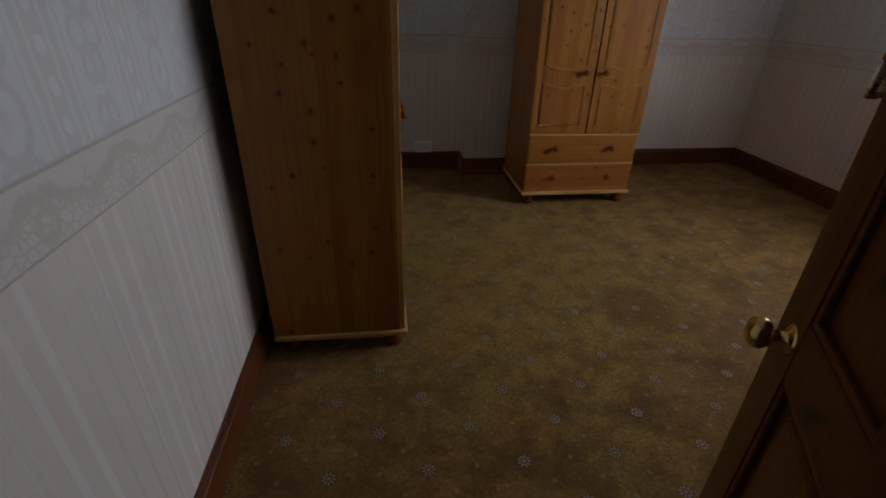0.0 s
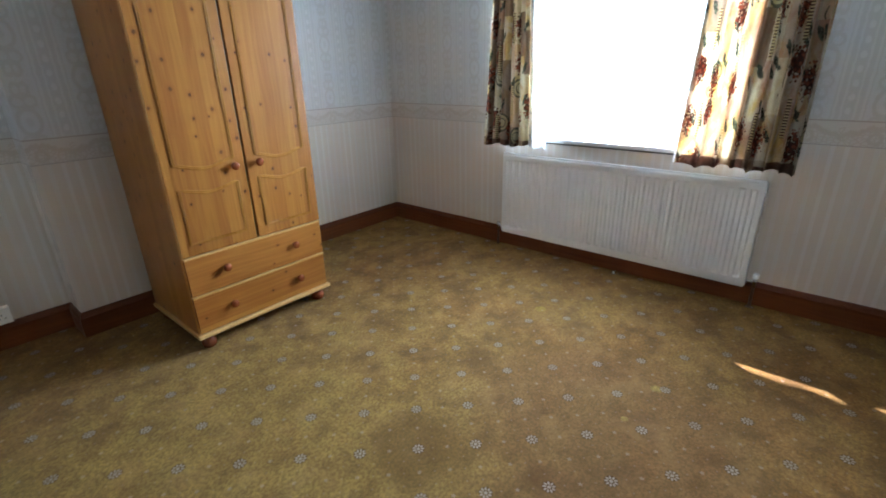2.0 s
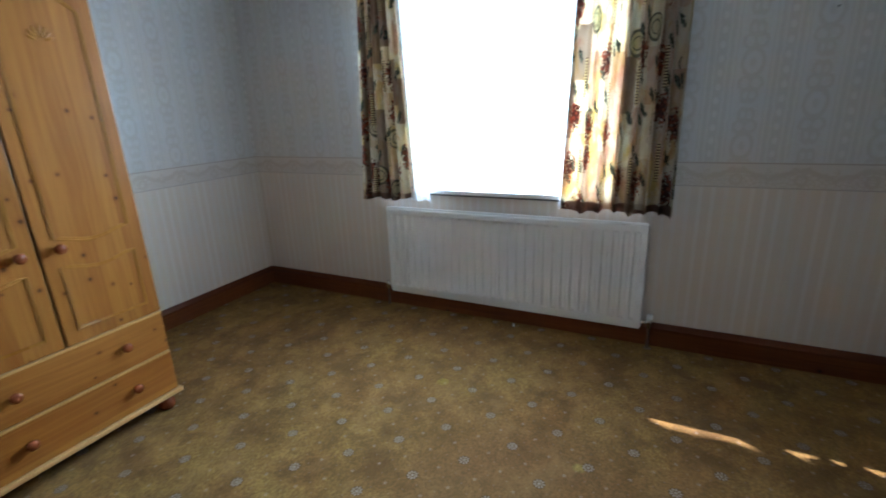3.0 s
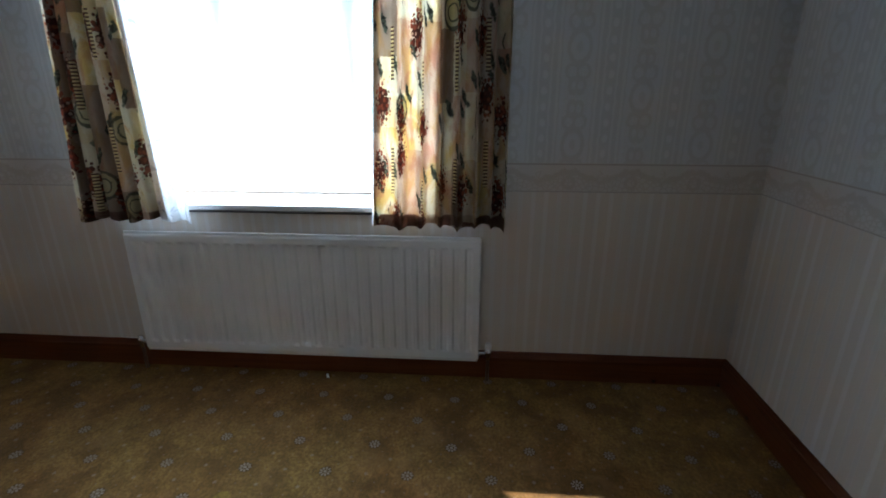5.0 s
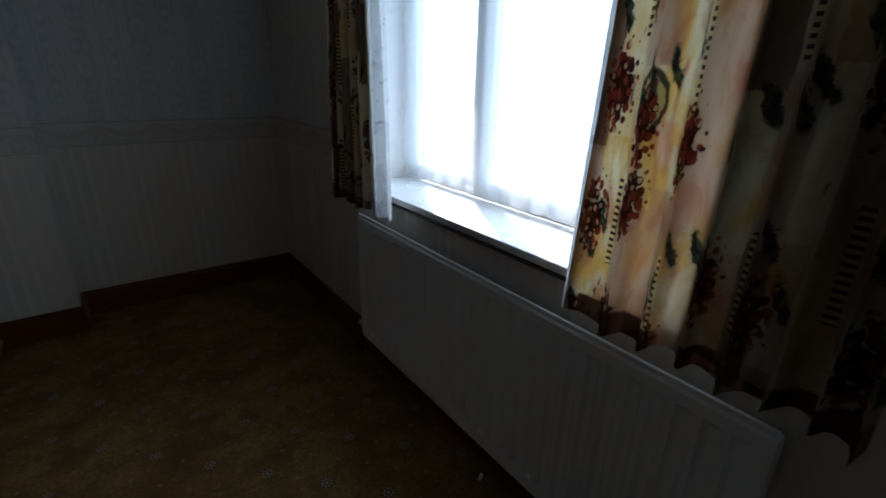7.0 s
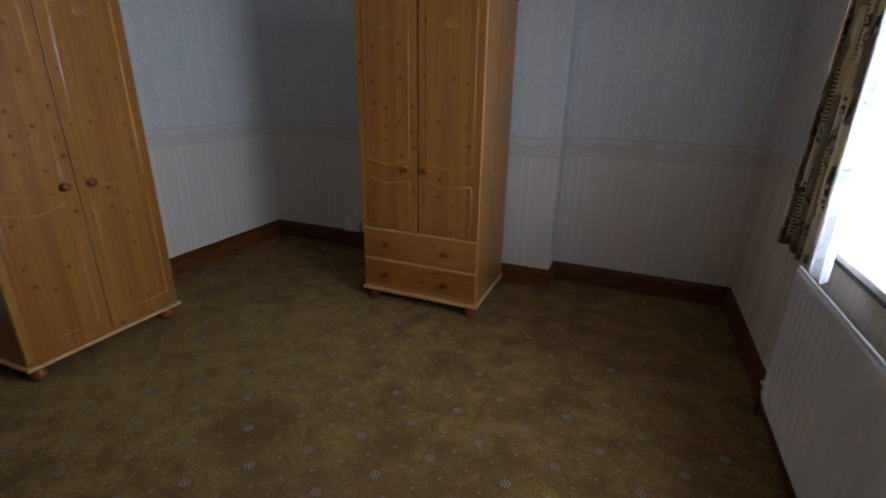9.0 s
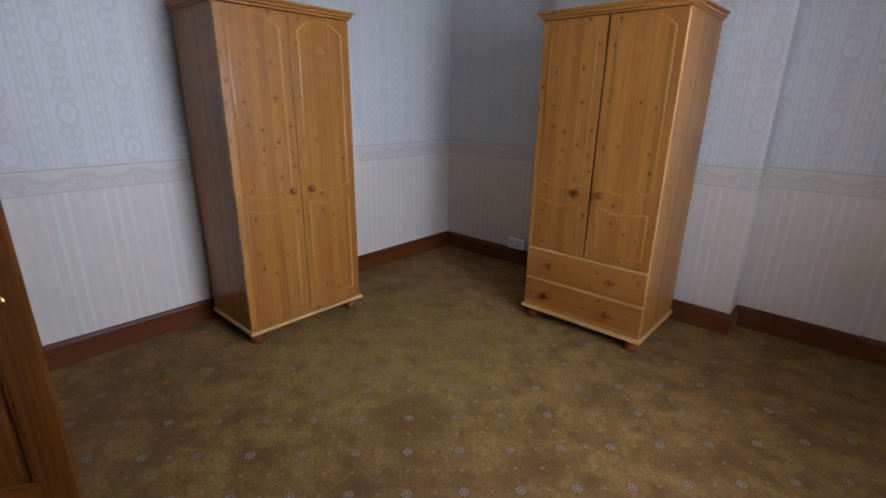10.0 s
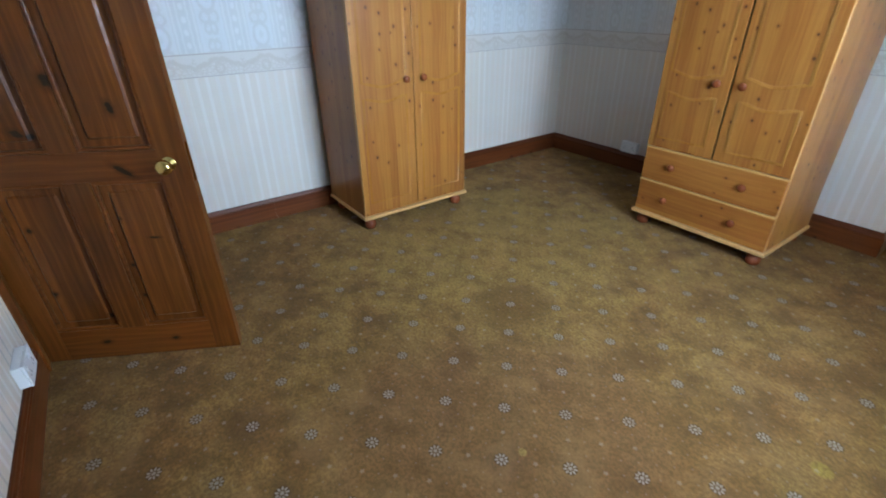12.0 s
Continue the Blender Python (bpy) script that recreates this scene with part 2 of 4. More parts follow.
    ring = g.step(r, 0.021, 0.027) * 0.65
    base = g.mix(ring, base, (0.055, 0.028, 0.012))
    worn = 0.24 + mid * 0.62
    col = g.mix(g.op("MULTIPLY", sprig, worn, clamp=True), base, (0.42, 0.330, 0.295))
    g.bump(tuft * 0.7 + pile * 0.8 + sprig * 0.3, 0.55, 0.004)
    g.b.inputs["Sheen Weight"].default_value, g.b.inputs["Sheen Roughness"].default_value = 0.06, 0.45
    g.b.inputs["Sheen Tint"].default_value = (1.0, 0.70, 0.36, 1)
    return g.done(col, 0.95, 0.0, 0.15)


def curtain_cloth():
    """Printed cotton: washes of cream, yellow and rose, flower heads over dark leaves, sketched pods and ladder bands; lets light through."""
    g = Mat("curtain_cloth")
    u, v, w = g.coords("UV")
    p = g.vec(u, v, 0.0)
    jag = (g.noise(p, 38.0, 4.0, 0.6) - 0.5) * 0.035
    wash = g.noise(g.vec(u * 1.6, v * 0.7, 0.0), 8.0, 5.0, 0.6, 0.8)
    wash2 = g.noise(g.vec(u * 2.2 + 4.0, v, 2.0), 7.0, 5.0, 0.65, 0.6)
    streak = g.noise(g.vec(u * 60.0, v * 9.0, 1.0), 1.0, 4.0)
    bi = g.floor((u + jag * 0.5) / 0.105)
    bj = g.floor((v + jag * 0.5) / 0.27 + g.white(g.vec(bi, 5.0, 0.0)))
    tone = g.white(g.vec(bi, bj, 1.0))
    col = g.mix(g.step(wash, 0.38, 0.56), (0.78, 0.74, 0.60), (0.70, 0.54, 0.24))
    col = g.mix(g.step(wash2, 0.36, 0.52) * 0.62, col, (0.52, 0.24, 0.15))
    col = g.mix(g.step(tone, 0.22, 0.24) * 0.45, col, (0.50, 0.30, 0.24))
    col = g.mix(g.step(g.absv(tone - 0.36), 0.09, 0.11) * 0.5, col, (0.78, 0.72, 0.58))
    col = g.mix(g.step(g.absv(tone - 0.86), 0.10, 0.12) * 0.75, col, (0.20, 0.12, 0.10))
    col = g.mix(streak * 0.22, col, (0.38, 0.26, 0.14))
    # pods sketched in grey-green outline
    sv = g.vec(u / 0.26 + jag, v / 0.34, 4.0)
    sq = g.cells(sv, 1.0, "F1", "Distance", 0.9) + jag * 1.5
    some = g.step(g.cell_tone(sv, 1.0, 0.9)[2], 0.55, 0.56)
    rim = g.most(g.step(g.absv(sq - 0.17), 0.012, 0.026), g.step(g.absv(sq - 0.09), 0.006, 0.016)) * some
    col = g.mix(g.step(sq, 0.15, 0.18) * some * 0.6, col, (0.50, 0.46, 0.27))
    col = g.mix(rim * 0.85, col, (0.07, 0.075, 0.06))
    # one flower head to a cell, its stem and leaves below it
    fv = g.vec(u / 0.150, v / 0.300, 1.0)
    zone = g.cells(fv, 1.0, "F1", "Distance", 0.8)
    picks = g.cell_tone(fv, 1.0, 0.8)
    pick = picks[0]
    vein = g.noise(g.vec(u, v, 3.0), 60.0, 4.0)
    lv = g.vec((u + v * 0.42 + jag * 1.4) / 0.060, (v - u * 0.55) / 0.21, 7.0)
    leaf_pick = g.cell_tone(lv, 1.0, 0.9)[1]
    leaf = g.step(g.cells(lv, 1.0, "F1", "Distance", 0.9) + jag * 3.5, 0.18, 0.25) * g.step(leaf_pick, 0.52, 0.54)
    col = g.mix(leaf * 0.93, col, g.mix(g.step(vein, 0.45, 0.6), (0.13, 0.16, 0.12), (0.020, 0.034, 0.032)))
    bend = (g.noise(g.vec(0.0, v, bi), 5.0, 2.0) - 0.5) * 0.16
    stem = g.step(g.absv(u - bi * 0.105 - 0.05 - bend), 0.0020, 0.0045)
    col = g.mix(stem * g.step(g.absv(tone - 0.45), 0.18, 0.2) * g.step(wash2, 0.42, 0.50) * 0.85, col, (0.035, 0.05, 0.045))
    fu, fw = u + jag * 0.30, v + (vein - 0.5) * 0.012
    fl = g.cells(g.vec(fu, fw * 0.8, 5.0), 62.0)
    fp = g.cell_tone(g.vec(fu, fw * 0.8, 5.0), 62.0)[0]
    head = g.step(zone + (fl - 0.35) * 0.34 + jag * 3.5, 0.25, 0.29) * g.step(pick, 0.70, 0.72)
    floret = g.mix(g.step(fp, 0.3, 0.6), (0.30, 0.075, 0.040), (0.085, 0.014, 0.014))
    floret = g.mix(g.step(0.0 - fl, -0.50, -0.40) * 0.8, floret, (0.045, 0.012, 0.012))
    floret = g.mix(g.step(fp, 0.14, 0.18) * g.step(fl, 0.22, 0.36) * 0.85, floret, (0.62, 0.44, 0.32))
    col = g.mix(head * 0.96, col, floret)
    # ladder bands
    lu = g.absv(g.fract(u / 0.235 + 0.3) - 0.5) * 0.235
    li = g.floor(u / 0.235 + 0.3)
    run = g.step(g.fract(v / 0.46 + g.white(g.vec(li, 2.0, 3.0))), 0.42, 0.43)
    band = g.step(lu, 0.0095, 0.0105) * run
    rungs = g.step(g.absv(g.fract(v / 0.0145) - 0.5), 0.20, 0.28)
    col = g.mix(band * 0.95, col, g.mix(rungs, (0.72, 0.60, 0.34), (0.085, 0.045, 0.038)))
    # dark hem squares; the shade below sill height is put into this brown
    hem = g.step(v + jag * 0.3, 0.838, 0.846)
    col = g.mix(hem * (0.35 + 0.55 * g.step(tone, 0.6, 0.62)), col, (0.13, 0.065, 0.05))
    weave = g.noise(p, 500.0, 2.0)
    col = g.mix(weave * 0.15, col, (0.3, 0.25, 0.2))
    g.bump(weave, 0.15, 0.0008)
    g.done(col, 0.85, 0.0, 0.2)
    tr = g.t.nodes.new("ShaderNodeBsdfTranslucent")
    g.put(col, tr.inputs[0])
    ms = g.t.nodes.new("ShaderNodeMixShader")
    ms.inputs[0].default_value = 0.58
    g.t.links.new(g.b.outputs[0], ms.inputs[1])
    g.t.links.new(tr.outputs[0], ms.inputs[2])
    g.t.links.new(ms.outputs[0], g.o.inputs[0])
    return g.m


def lining_cloth(name, thin):
    """Cotton with crease shade and backlit print put into its colour; thin: the share of light that passes."""
    g = Mat(name)
    v = g.vec(*g.coords())
    n = g.noise(v, 300.0, 2.0)
    crease_shade = g.noise(v, 14.0, 4.0)
    col = g.mix(n, (0.66, 0.66, 0.65), (0.78, 0.78, 0.78))
    # grey that stands for shade in the creases
    col = g.mix(g.step(crease_shade, 0.36, 0.48) * 0.35, col, (0.42, 0.42, 0.44))
    # blue-grey patches: the print as backlight washes it out, painted in
    washed_print = g.noise(g.vec(*g.coords("UV")), 22.0, 3.0, 0.6, 0.8)
    col = g.mix(g.step(washed_print, 0.34, 0.42) * 0.55, col, (0.22, 0.24, 0.30))
    g.done(col, 0.9, 0.0, 0.1)
    tr = g.t.nodes.new("ShaderNodeBsdfTranslucent")
    g.put(col, tr.inputs[0])
    ms = g.t.nodes.new("ShaderNodeMixShader")
    ms.inputs[0].default_value = thin
    g.t.links.new(g.b.outputs[0], ms.inputs[1])
    g.t.links.new(tr.outputs[0], ms.inputs[2])
    g.t.links.new(ms.outputs[0], g.o.inputs[0])
    return g.m


def net_cloth():
    """Thin white voile: half open weave, half thread that glows with the light behind it."""
    g = Mat("net_cloth")
    u, v, w = g.coords("UV")
    weave = g.noise(g.vec(u, v, 0.0), 240.0, 2.0)
    tr = g.t.nodes.new("ShaderNodeBsdfTranslucent")
    g.put((0.90, 0.91, 0.93), tr.inputs[0])
    g.done((0.88, 0.89, 0.91), 0.9, 0.0, 0.1)
    thread = g.t.nodes.new("ShaderNodeMixShader")
    thread.inputs[0].default_value = 0.75
    g.t.links.new(g.b.outputs[0], thread.inputs[1])
    g.t.links.new(tr.outputs[0], thread.inputs[2])
    gap = g.t.nodes.new("ShaderNodeBsdfTransparent")
    ms = g.t.nodes.new("ShaderNodeMixShader")
    g.put(0.26 + weave * 0.14, ms.inputs[0])
    g.t.links.new(gap.outputs[0], ms.inputs[1])
    g.t.links.new(thread.outputs[0], ms.inputs[2])
    g.t.links.new(ms.outputs[0], g.o.inputs[0])
    return g.m


def clear_glass():
    g = Mat("window_glass")
    g.b.inputs["Transmission Weight"].default_value = 1.0
    g.b.inputs["IOR"].default_value = 1.45
    n = g.noise(g.vec(*g.coords()), 6.0, 2.0)
    return g.done((0.98, 0.99, 0.99), n * 0.02)


PAPER, BORDER, CARPET = wallpaper(), border_paper(), carpet()
DOOR_MARKS = ((0.575, 1.019, 0.011, 0.020, 10), (0.425, 1.108, 0.020, 0.022, 35), (0.268, 0.946, 0.020, 0.011, -25), (0.303, 0.934, 0.012, 0.010, 0), (0.577, 0.545, 0.017, 0.004, -4), (0.479, 0.628, 0.007, 0.006, 0), (0.463, 0.430, 0.007, 0.006, 0), (0.468, 0.289, 0.010, 0.007, -30), (0.167, 0.601, 0.009, 0.009, 0), (0.149, 0.328, 0.011, 0.010, 0), (0.312, 0.207, 0.010, 0.012, 15))
RAIL_MARKS = ((0.556, 0.806, 0.034, 0.010, -38), (0.528, 0.078, 0.012, 0.008, 0), (0.261, 0.086, 0.016, 0.008, 0), (0.130, 0.820, 0.012, 0.009, 0))
PINE = wood("pine_veneer", (0.225, 0.070, 0.010), (0.48, 0.217, 0.044), (0.060, 0.016, 0.006), 0.055, rough=0.25, knots=0.95, grain=0.8)
PINE_H = wood("pine_veneer_level", (0.235, 0.072, 0.010), (0.50, 0.222, 0.046), (0.060, 0.016, 0.006), 0.21, True, 0.25, 0.7, 0.8)
PINE_EDGE = wood("pine_edge", (0.46, 0.235, 0.07), (0.64, 0.38, 0.15), (0.3, 0.12, 0.04), 0.2, True, 0.35, 0.2)
GROOVE = wood("pine_routed", (0.28, 0.110, 0.022), (0.53, 0.265, 0.068), (0.16, 0.06, 0.02), 0.06, False, 0.14, 0.0, 0.7)
DOOR_V = wood("stained_pine", (0.045, 0.011, 0.002), (0.270, 0.086, 0.014), (0.008, 0.003, 0.002), 0.30, False, 0.26, 0.0, 1.0, 0.16, 1.7, 0.22, marks=DOOR_MARKS)
DOOR_H = wood("stained_pine_level", (0.045, 0.011, 0.002), (0.235, 0.070, 0.011), (0.008, 0.003, 0.002), 0.30, True, 0.28, 0.0, 1.0, 0.18, 1.25, 0.22, marks=RAIL_MARKS)
SKIRT = wood("skirting_pine", (0.070, 0.017, 0.004), (0.205, 0.056, 0.013), (0.012, 0.004, 0.003), 0.16, True, 0.30, 0.45, 1.0, 0.14)
BUN = wood("turned_wood", (0.15, 0.034, 0.011), (0.33, 0.090, 0.027), (0.05, 0.015, 0.008), 0.05, False, 0.18, 0.0)
INSIDE = plain("wardrobe_inside", (0.20, 0.13, 0.07), 0.7)
WHITE = plain("radiator_enamel", (0.84, 0.84, 0.82), 0.42, 0.0, 0.05, 5.0, bump=0.0)
GLOSS = plain("white_gloss_paint", (0.87, 0.87, 0.86), 0.28, 0.0, 0.08, 6.0)
PLASTIC = plain("white_plastic", (0.80, 0.80, 0.79), 0.3, 0.0, 0.06, 14.0)
BRASS = plain("polished_brass", (0.83, 0.60, 0.20), 0.16, 1.0, 0.2, 22.0)
CHROME = plain("dull_chrome", (0.72, 0.72, 0.72), 0.25, 1.0, 0.2, 25.0)
PIPE = plain("brown_painted_pipe", (0.085, 0.035, 0.020), 0.45)
STEEL = plain("dark_steel", (0.16, 0.15, 0.14), 0.4, 1.0)
DARK = plain("slot_shade", (0.015, 0.015, 0.015), 0.6)
PLASTER = plain("ceiling_paint", (0.56, 0.55, 0.52), 0.85, 0.0, 0.06, 3.0)
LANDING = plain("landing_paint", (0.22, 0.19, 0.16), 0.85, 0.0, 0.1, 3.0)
RENDERED = plain("outside_render", (0.55, 0.53, 0.49), 0.9, 0.0, 0.15, 3.0)
NET = net_cloth()
CLOTH, LINING, BACKING, GLASS = curtain_cloth(), lining_cloth("thin_lining", 0.30), lining_cloth("light_block_cloth", 0.12), clear_glass()


# ---- mesh helpers ----
def part(name, bm, material, parent=None, label="", smooth=False):
    """Links a bmesh as one mesh object, under a thing or a part."""
    me = bpy.data.meshes.new(name)
    bmesh.ops.recalc_face_normals(bm, faces=bm.faces)
    bm.to_mesh(me)
    bm.free()
    me.materials.append(material)
    if smooth:
        for f in me.polygons:
            f.use_smooth = True
    ob = new(name, me)
    if parent is not None:
        ob.parent = parent
    if label:
        ob["label"] = label
    return ob


def thing(name, label, category, m=None, group="", kind=""):
    ob = new(name)
    ob.empty_display_size = 0.1
    if m is not None:
        ob.matrix_world = m
    return tagged(ob, label, category, group, kind)


def add_box(bm, x0, x1, y0, y1, z0, z1, bevel=0.0, seg=2):
    r = bmesh.ops.create_cube(bm, size=1.0)
    vs = r["verts"]
    for v in vs:
        v.co = Vector((x0 + (v.co.x + 0.5) * (x1 - x0), y0 + (v.co.y + 0.5) * (y1 - y0), z0 + (v.co.z + 0.5) * (z1 - z0)))
    if bevel:
        es = list({e for v in vs for e in v.link_edges})
        bmesh.ops.bevel(bm, geom=es, offset=bevel, segments=seg, profile=0.6, affect="EDGES")
    return bm


def box(*a, **k):
    return add_box(bmesh.new(), *a, **k)


def turned(profile, n=20, axis="z"):
    """A solid of revolution from (radius, height) pairs."""
    bm = bmesh.new()
    rings = []
    for r, h in profile:
        ring = []
        for i in range(n):
            t = 2 * math.pi * i / n
            c = (r * math.cos(t), r * math.sin(t), h)
            if axis == "y":
                c = (c[0], -h, c[1])
            ring.append(bm.verts.new(c))
        rings.append(ring)
    for a, b in zip(rings, rings[1:]):
        for i in range(n):
            bm.faces.new((a[i], a[(i + 1) % n], b[(i + 1) % n], b[i]))
    bm.faces.new(rings[0])
    bm.faces.new(rings[-1])
    return bm


def shifted(bm, x, y, z):
    bmesh.ops.translate(bm, verts=bm.verts, vec=(x, y, z))
    return bm


def sweep_front(points, half, high, closed=False):
    """A low rounded moulding along points (x, z) on a front at y = 0, rising towards -y."""
    bm = bmesh.new()
    n = len(points)
    rows = []
    for i, (x, z) in enumerate(points):
        a = points[i - 1] if (i or closed) else points[i]
        b = points[(i + 1) % n] if (i < n - 1 or closed) else points[i]
        d = Vector((b[0] - a[0], b[1] - a[1]))
        d = d.normalized() if d.length else Vector((1, 0))
        s = Vector((-d.y, d.x))
        row = []
        for k, hgt in ((-1.0, 0.0), (-0.55, 1.0), (-0.15, 0.25), (0.15, 0.25), (0.55, 1.0), (1.0, 0.0)):
            row.append(bm.verts.new((x + s.x * half * k, 0.001 - (high + 0.001) * hgt, z + s.y * half * k)))
        rows.append(row)
    for i in range(n if closed else n - 1):
        a, b = rows[i], rows[(i + 1) % n]
        for k in range(5):
            bm.faces.new((a[k], a[k + 1], b[k + 1], b[k]))
    return bm


# ---- the room ----
W, N, H = 3.775, 4.09, 2.45
BX0, BX1, BY = 1.17, 2.60, 3.885          # chimney breast
OY0, OY1, OZ0, OZ1 = 1.28, 2.94, 0.835, 2.15  # window opening
OUT = 4.12
SOUTH = Matrix.Translation((W, 0, 0)) @ pose(0, 0, 0, 0, 0, -1.28) @ Matrix.Translation((-W, 0, 0))
DX0, DX1, DZ = 0.085, 0.875, 2.02          # doorway in the south wall


def structure(name, bm, material, label, m=None, category="wall"):
    ob = part(name, bm, material)
    if m is not None:
        ob.matrix_world = m
    return tagged(ob, label, category, kind="structure")


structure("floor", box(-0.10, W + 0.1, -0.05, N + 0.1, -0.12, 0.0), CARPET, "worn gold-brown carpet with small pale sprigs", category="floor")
structure("ceiling", box(-0.12, OUT, -0.2, N + 0.12, H, H + 0.1), PLASTER, "plain white painted ceiling", category="ceiling")
structure("wall_west", box(-0.12, 0.0, -0.2, N, -0.1, H), PAPER, "wall with cream damask and striped wallpaper")
structure("wall_north", box(-0.12, OUT, N, N + 0.12, -0.1, H), PAPER, "alcove wall with cream damask and striped wallpaper")
structure("chimney_breast", box(BX0, BX1, BY, N - 0.001, -0.1, H - 0.002), PAPER, "papered chimney breast standing out from the wall")
bm = bmesh.new()
add_box(bm, W, OUT, -0.12, OY0, -0.1, H)
add_box(bm, W, OUT, OY1, N, -0.1, H)
add_box(bm, W, OUT, OY0, OY1, -0.1, OZ0)
add_box(bm, W, OUT, OY0, OY1, OZ1, H)
structure("wall_east", bm, PAPER, "window wall with cream damask and striped wallpaper")
bm = bmesh.new()
add_box(bm, -0.05, DX0, -0.13, 0.0, -0.1, H)
add_box(bm, DX1, W + 0.05, -0.13, 0.0, -0.1, H)
add_box(bm, DX0, DX1, -0.13, 0.0, DZ, H)
structure("wall_south", bm, PAPER, "doorway wall with cream damask and striped wallpaper", SOUTH)
# unseen eave, added to trim the sun to a thin strip; blocks break it up
bm = box(OUT, 5.085, -1.5, 6.0, 2.50, 2.62)
for i in range(40):
    y = -1.5 + 0.1875 * i
    add_box(bm, 5.083, 5.117 - 0.007 * (i % 3), y, y + 0.15, 2.50, 2.53, bevel=0.012)
structure("sun_mask_eave", bm, RENDERED, "added unseen eave with toothed edge that trims the sun to a strip", category="roof")
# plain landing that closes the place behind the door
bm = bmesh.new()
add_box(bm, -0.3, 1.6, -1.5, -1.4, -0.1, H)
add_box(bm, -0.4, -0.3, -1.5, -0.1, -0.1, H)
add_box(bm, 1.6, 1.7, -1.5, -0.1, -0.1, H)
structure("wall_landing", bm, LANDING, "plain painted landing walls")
structure("floor_landing", box(-0.3, 1.6, -1.4, -0.055, -0.12, -0.004), CARPET, "worn gold-brown landing carpet", category="floor")
structure("ceiling_landing", box(-0.4, 1.7, -1.5, -0.2, H, H + 0.1), PLASTER, "plain landing ceiling", category="ceiling")

# reveal lining of the window, painted white
bm = bmesh.new()
add_box(bm, W + 0.004, OUT, OY0 - 0.001, OY0 + 0.004, OZ0, OZ1)
add_box(bm, W + 0.004, OUT, OY1 - 0.004, OY1 + 0.001, OZ0, OZ1)
add_box(bm, W + 0.004, OUT, OY0, OY1, OZ1 - 0.004, OZ1 + 0.001)
structure("trim_reveal", bm, GLOSS, "white painted window reveal", category="trim")


# skirting boards, mitred at the corners
PROFILE = ((0.0, 0.142), (0.005, 0.142), (0.0075, 0.138), (0.009, 0.130), (0.013, 0.122), (0.0135, 0.117), (0.018, 0.112), (0.018, 0.0))


def skirting(name, p0, p1, n, m0, m1, label, m=None):
    p0, p1, n = Vector(p0), Vector(p1), Vector(n)
    d = (p1 - p0).normalized()
    bm = bmesh.new()
    steps = max(2, int((p1 - p0).length / 0.25))
    rows = []
    for i in range(steps + 1):
        c = p0.lerp(p1, i / steps)
        row = []
        for off, z in PROFILE:
            s = off * m0 if i == 0 else (-off * m1 if i == steps else 0.0)
            wob = 0.0008 * math.sin(i * 2.3 + z * 20)
            q = c + n * (off + (wob if off else 0)) + d * s
            row.append(bm.verts.new((q.x, q.y, z)))
        rows.append(row)
    for a, b in zip(rows, rows[1:]):
        for k in range(len(PROFILE) - 1):
            bm.faces.new((a[k], a[k + 1], b[k + 1], b[k]))
    if m0 == 0:
        bm.faces.new(rows[0])
    if m1 == 0:
        bm.faces.new(rows[-1])
    return structure(name, bm, SKIRT, label, m, "baseboard")


SK = "dark stained moulded wooden skirting board"
skirting("baseboard_west", (0, 0.06), (0, 1.320), (1, 0), 0, 0, SK)
skirting("baseboard_west_far", (0, 1.3205), (0, N), (1, 0), 0, 1, SK)
skirting("baseboard_alcove_west", (0, N), (BX0, N), (0, -1), 1, 1, SK)
skirting("baseboard_breast_west", (BX0, N), (BX0, BY), (-1, 0), 1, -1, SK)
skirting("baseboard_breast", (BX0, BY), (BX1, BY), (0, -1), -1, -1, SK)
skirting("baseboard_breast_east", (BX1, BY), (BX1, N), (1, 0), -1, 1, SK)
skirting("baseboard_alcove_east", (BX1, N), (W, N), (0, -1), 1, 1, SK)
skirting("baseboard_east", (W, N), (W, 2.260), (-1, 0), 1, 0, SK)
skirting("baseboard_east_south", (W, 2.259), (W, 0), (-1, 0), 0, 1, SK)
skirting("baseboard_south", (W, 0), (DX1 + 0.075, 0), (0, 1), 1, 0, SK, SOUTH)


# wallpaper border at dado height
def border(name, p0, p1, n, m=None):
    p0, p1, n = Vector(p0), Vector(p1), Vector(n)
    bm = bmesh.new()
    t = 0.0014
    vs = []
    for off in (0.0, t):
        for p in (p0, p1):
            for z in (0.935, 1.062):
                q = p + n * off
                vs.append(bm.verts.new((q.x, q.y, z)))
    a, b, c, d, e, f, g, h = vs
    for quad in ((e, f, h, g), (a, b, f, e), (c, d, h, g), (b, d, h, f), (a, c, g, e)):
        bm.faces.new(quad)
    return structure(name, bm, BORDER, "embossed beige frieze border on the wallpaper", m, "wallpaper border")


border("trim_border_west", (0, 0.07), (0, N), (1, 0))
border("trim_border_alcove_west", (0.002, N), (BX0 - 0.002, N), (0, -1))
border("trim_border_breast_west", (BX0, N - 0.002), (BX0, BY), (-1, 0))
border("trim_border_breast", (BX0, BY), (BX1, BY), (0, -1))
border("trim_border_breast_east", (BX1, BY), (BX1, N - 0.002), (1, 0))
border("trim_border_alcove_east", (BX1 + 0.002, N), (W - 0.002, N), (0, -1))
border("trim_border_east", (W, N), (W, OY1), (-1, 0))
border("trim_border_east_south", (W, OY0), (W, 0.0), (-1, 0))
border("trim_border_south", (W, 0), (DX1 + 0.075, 0), (0, 1), SOUTH)


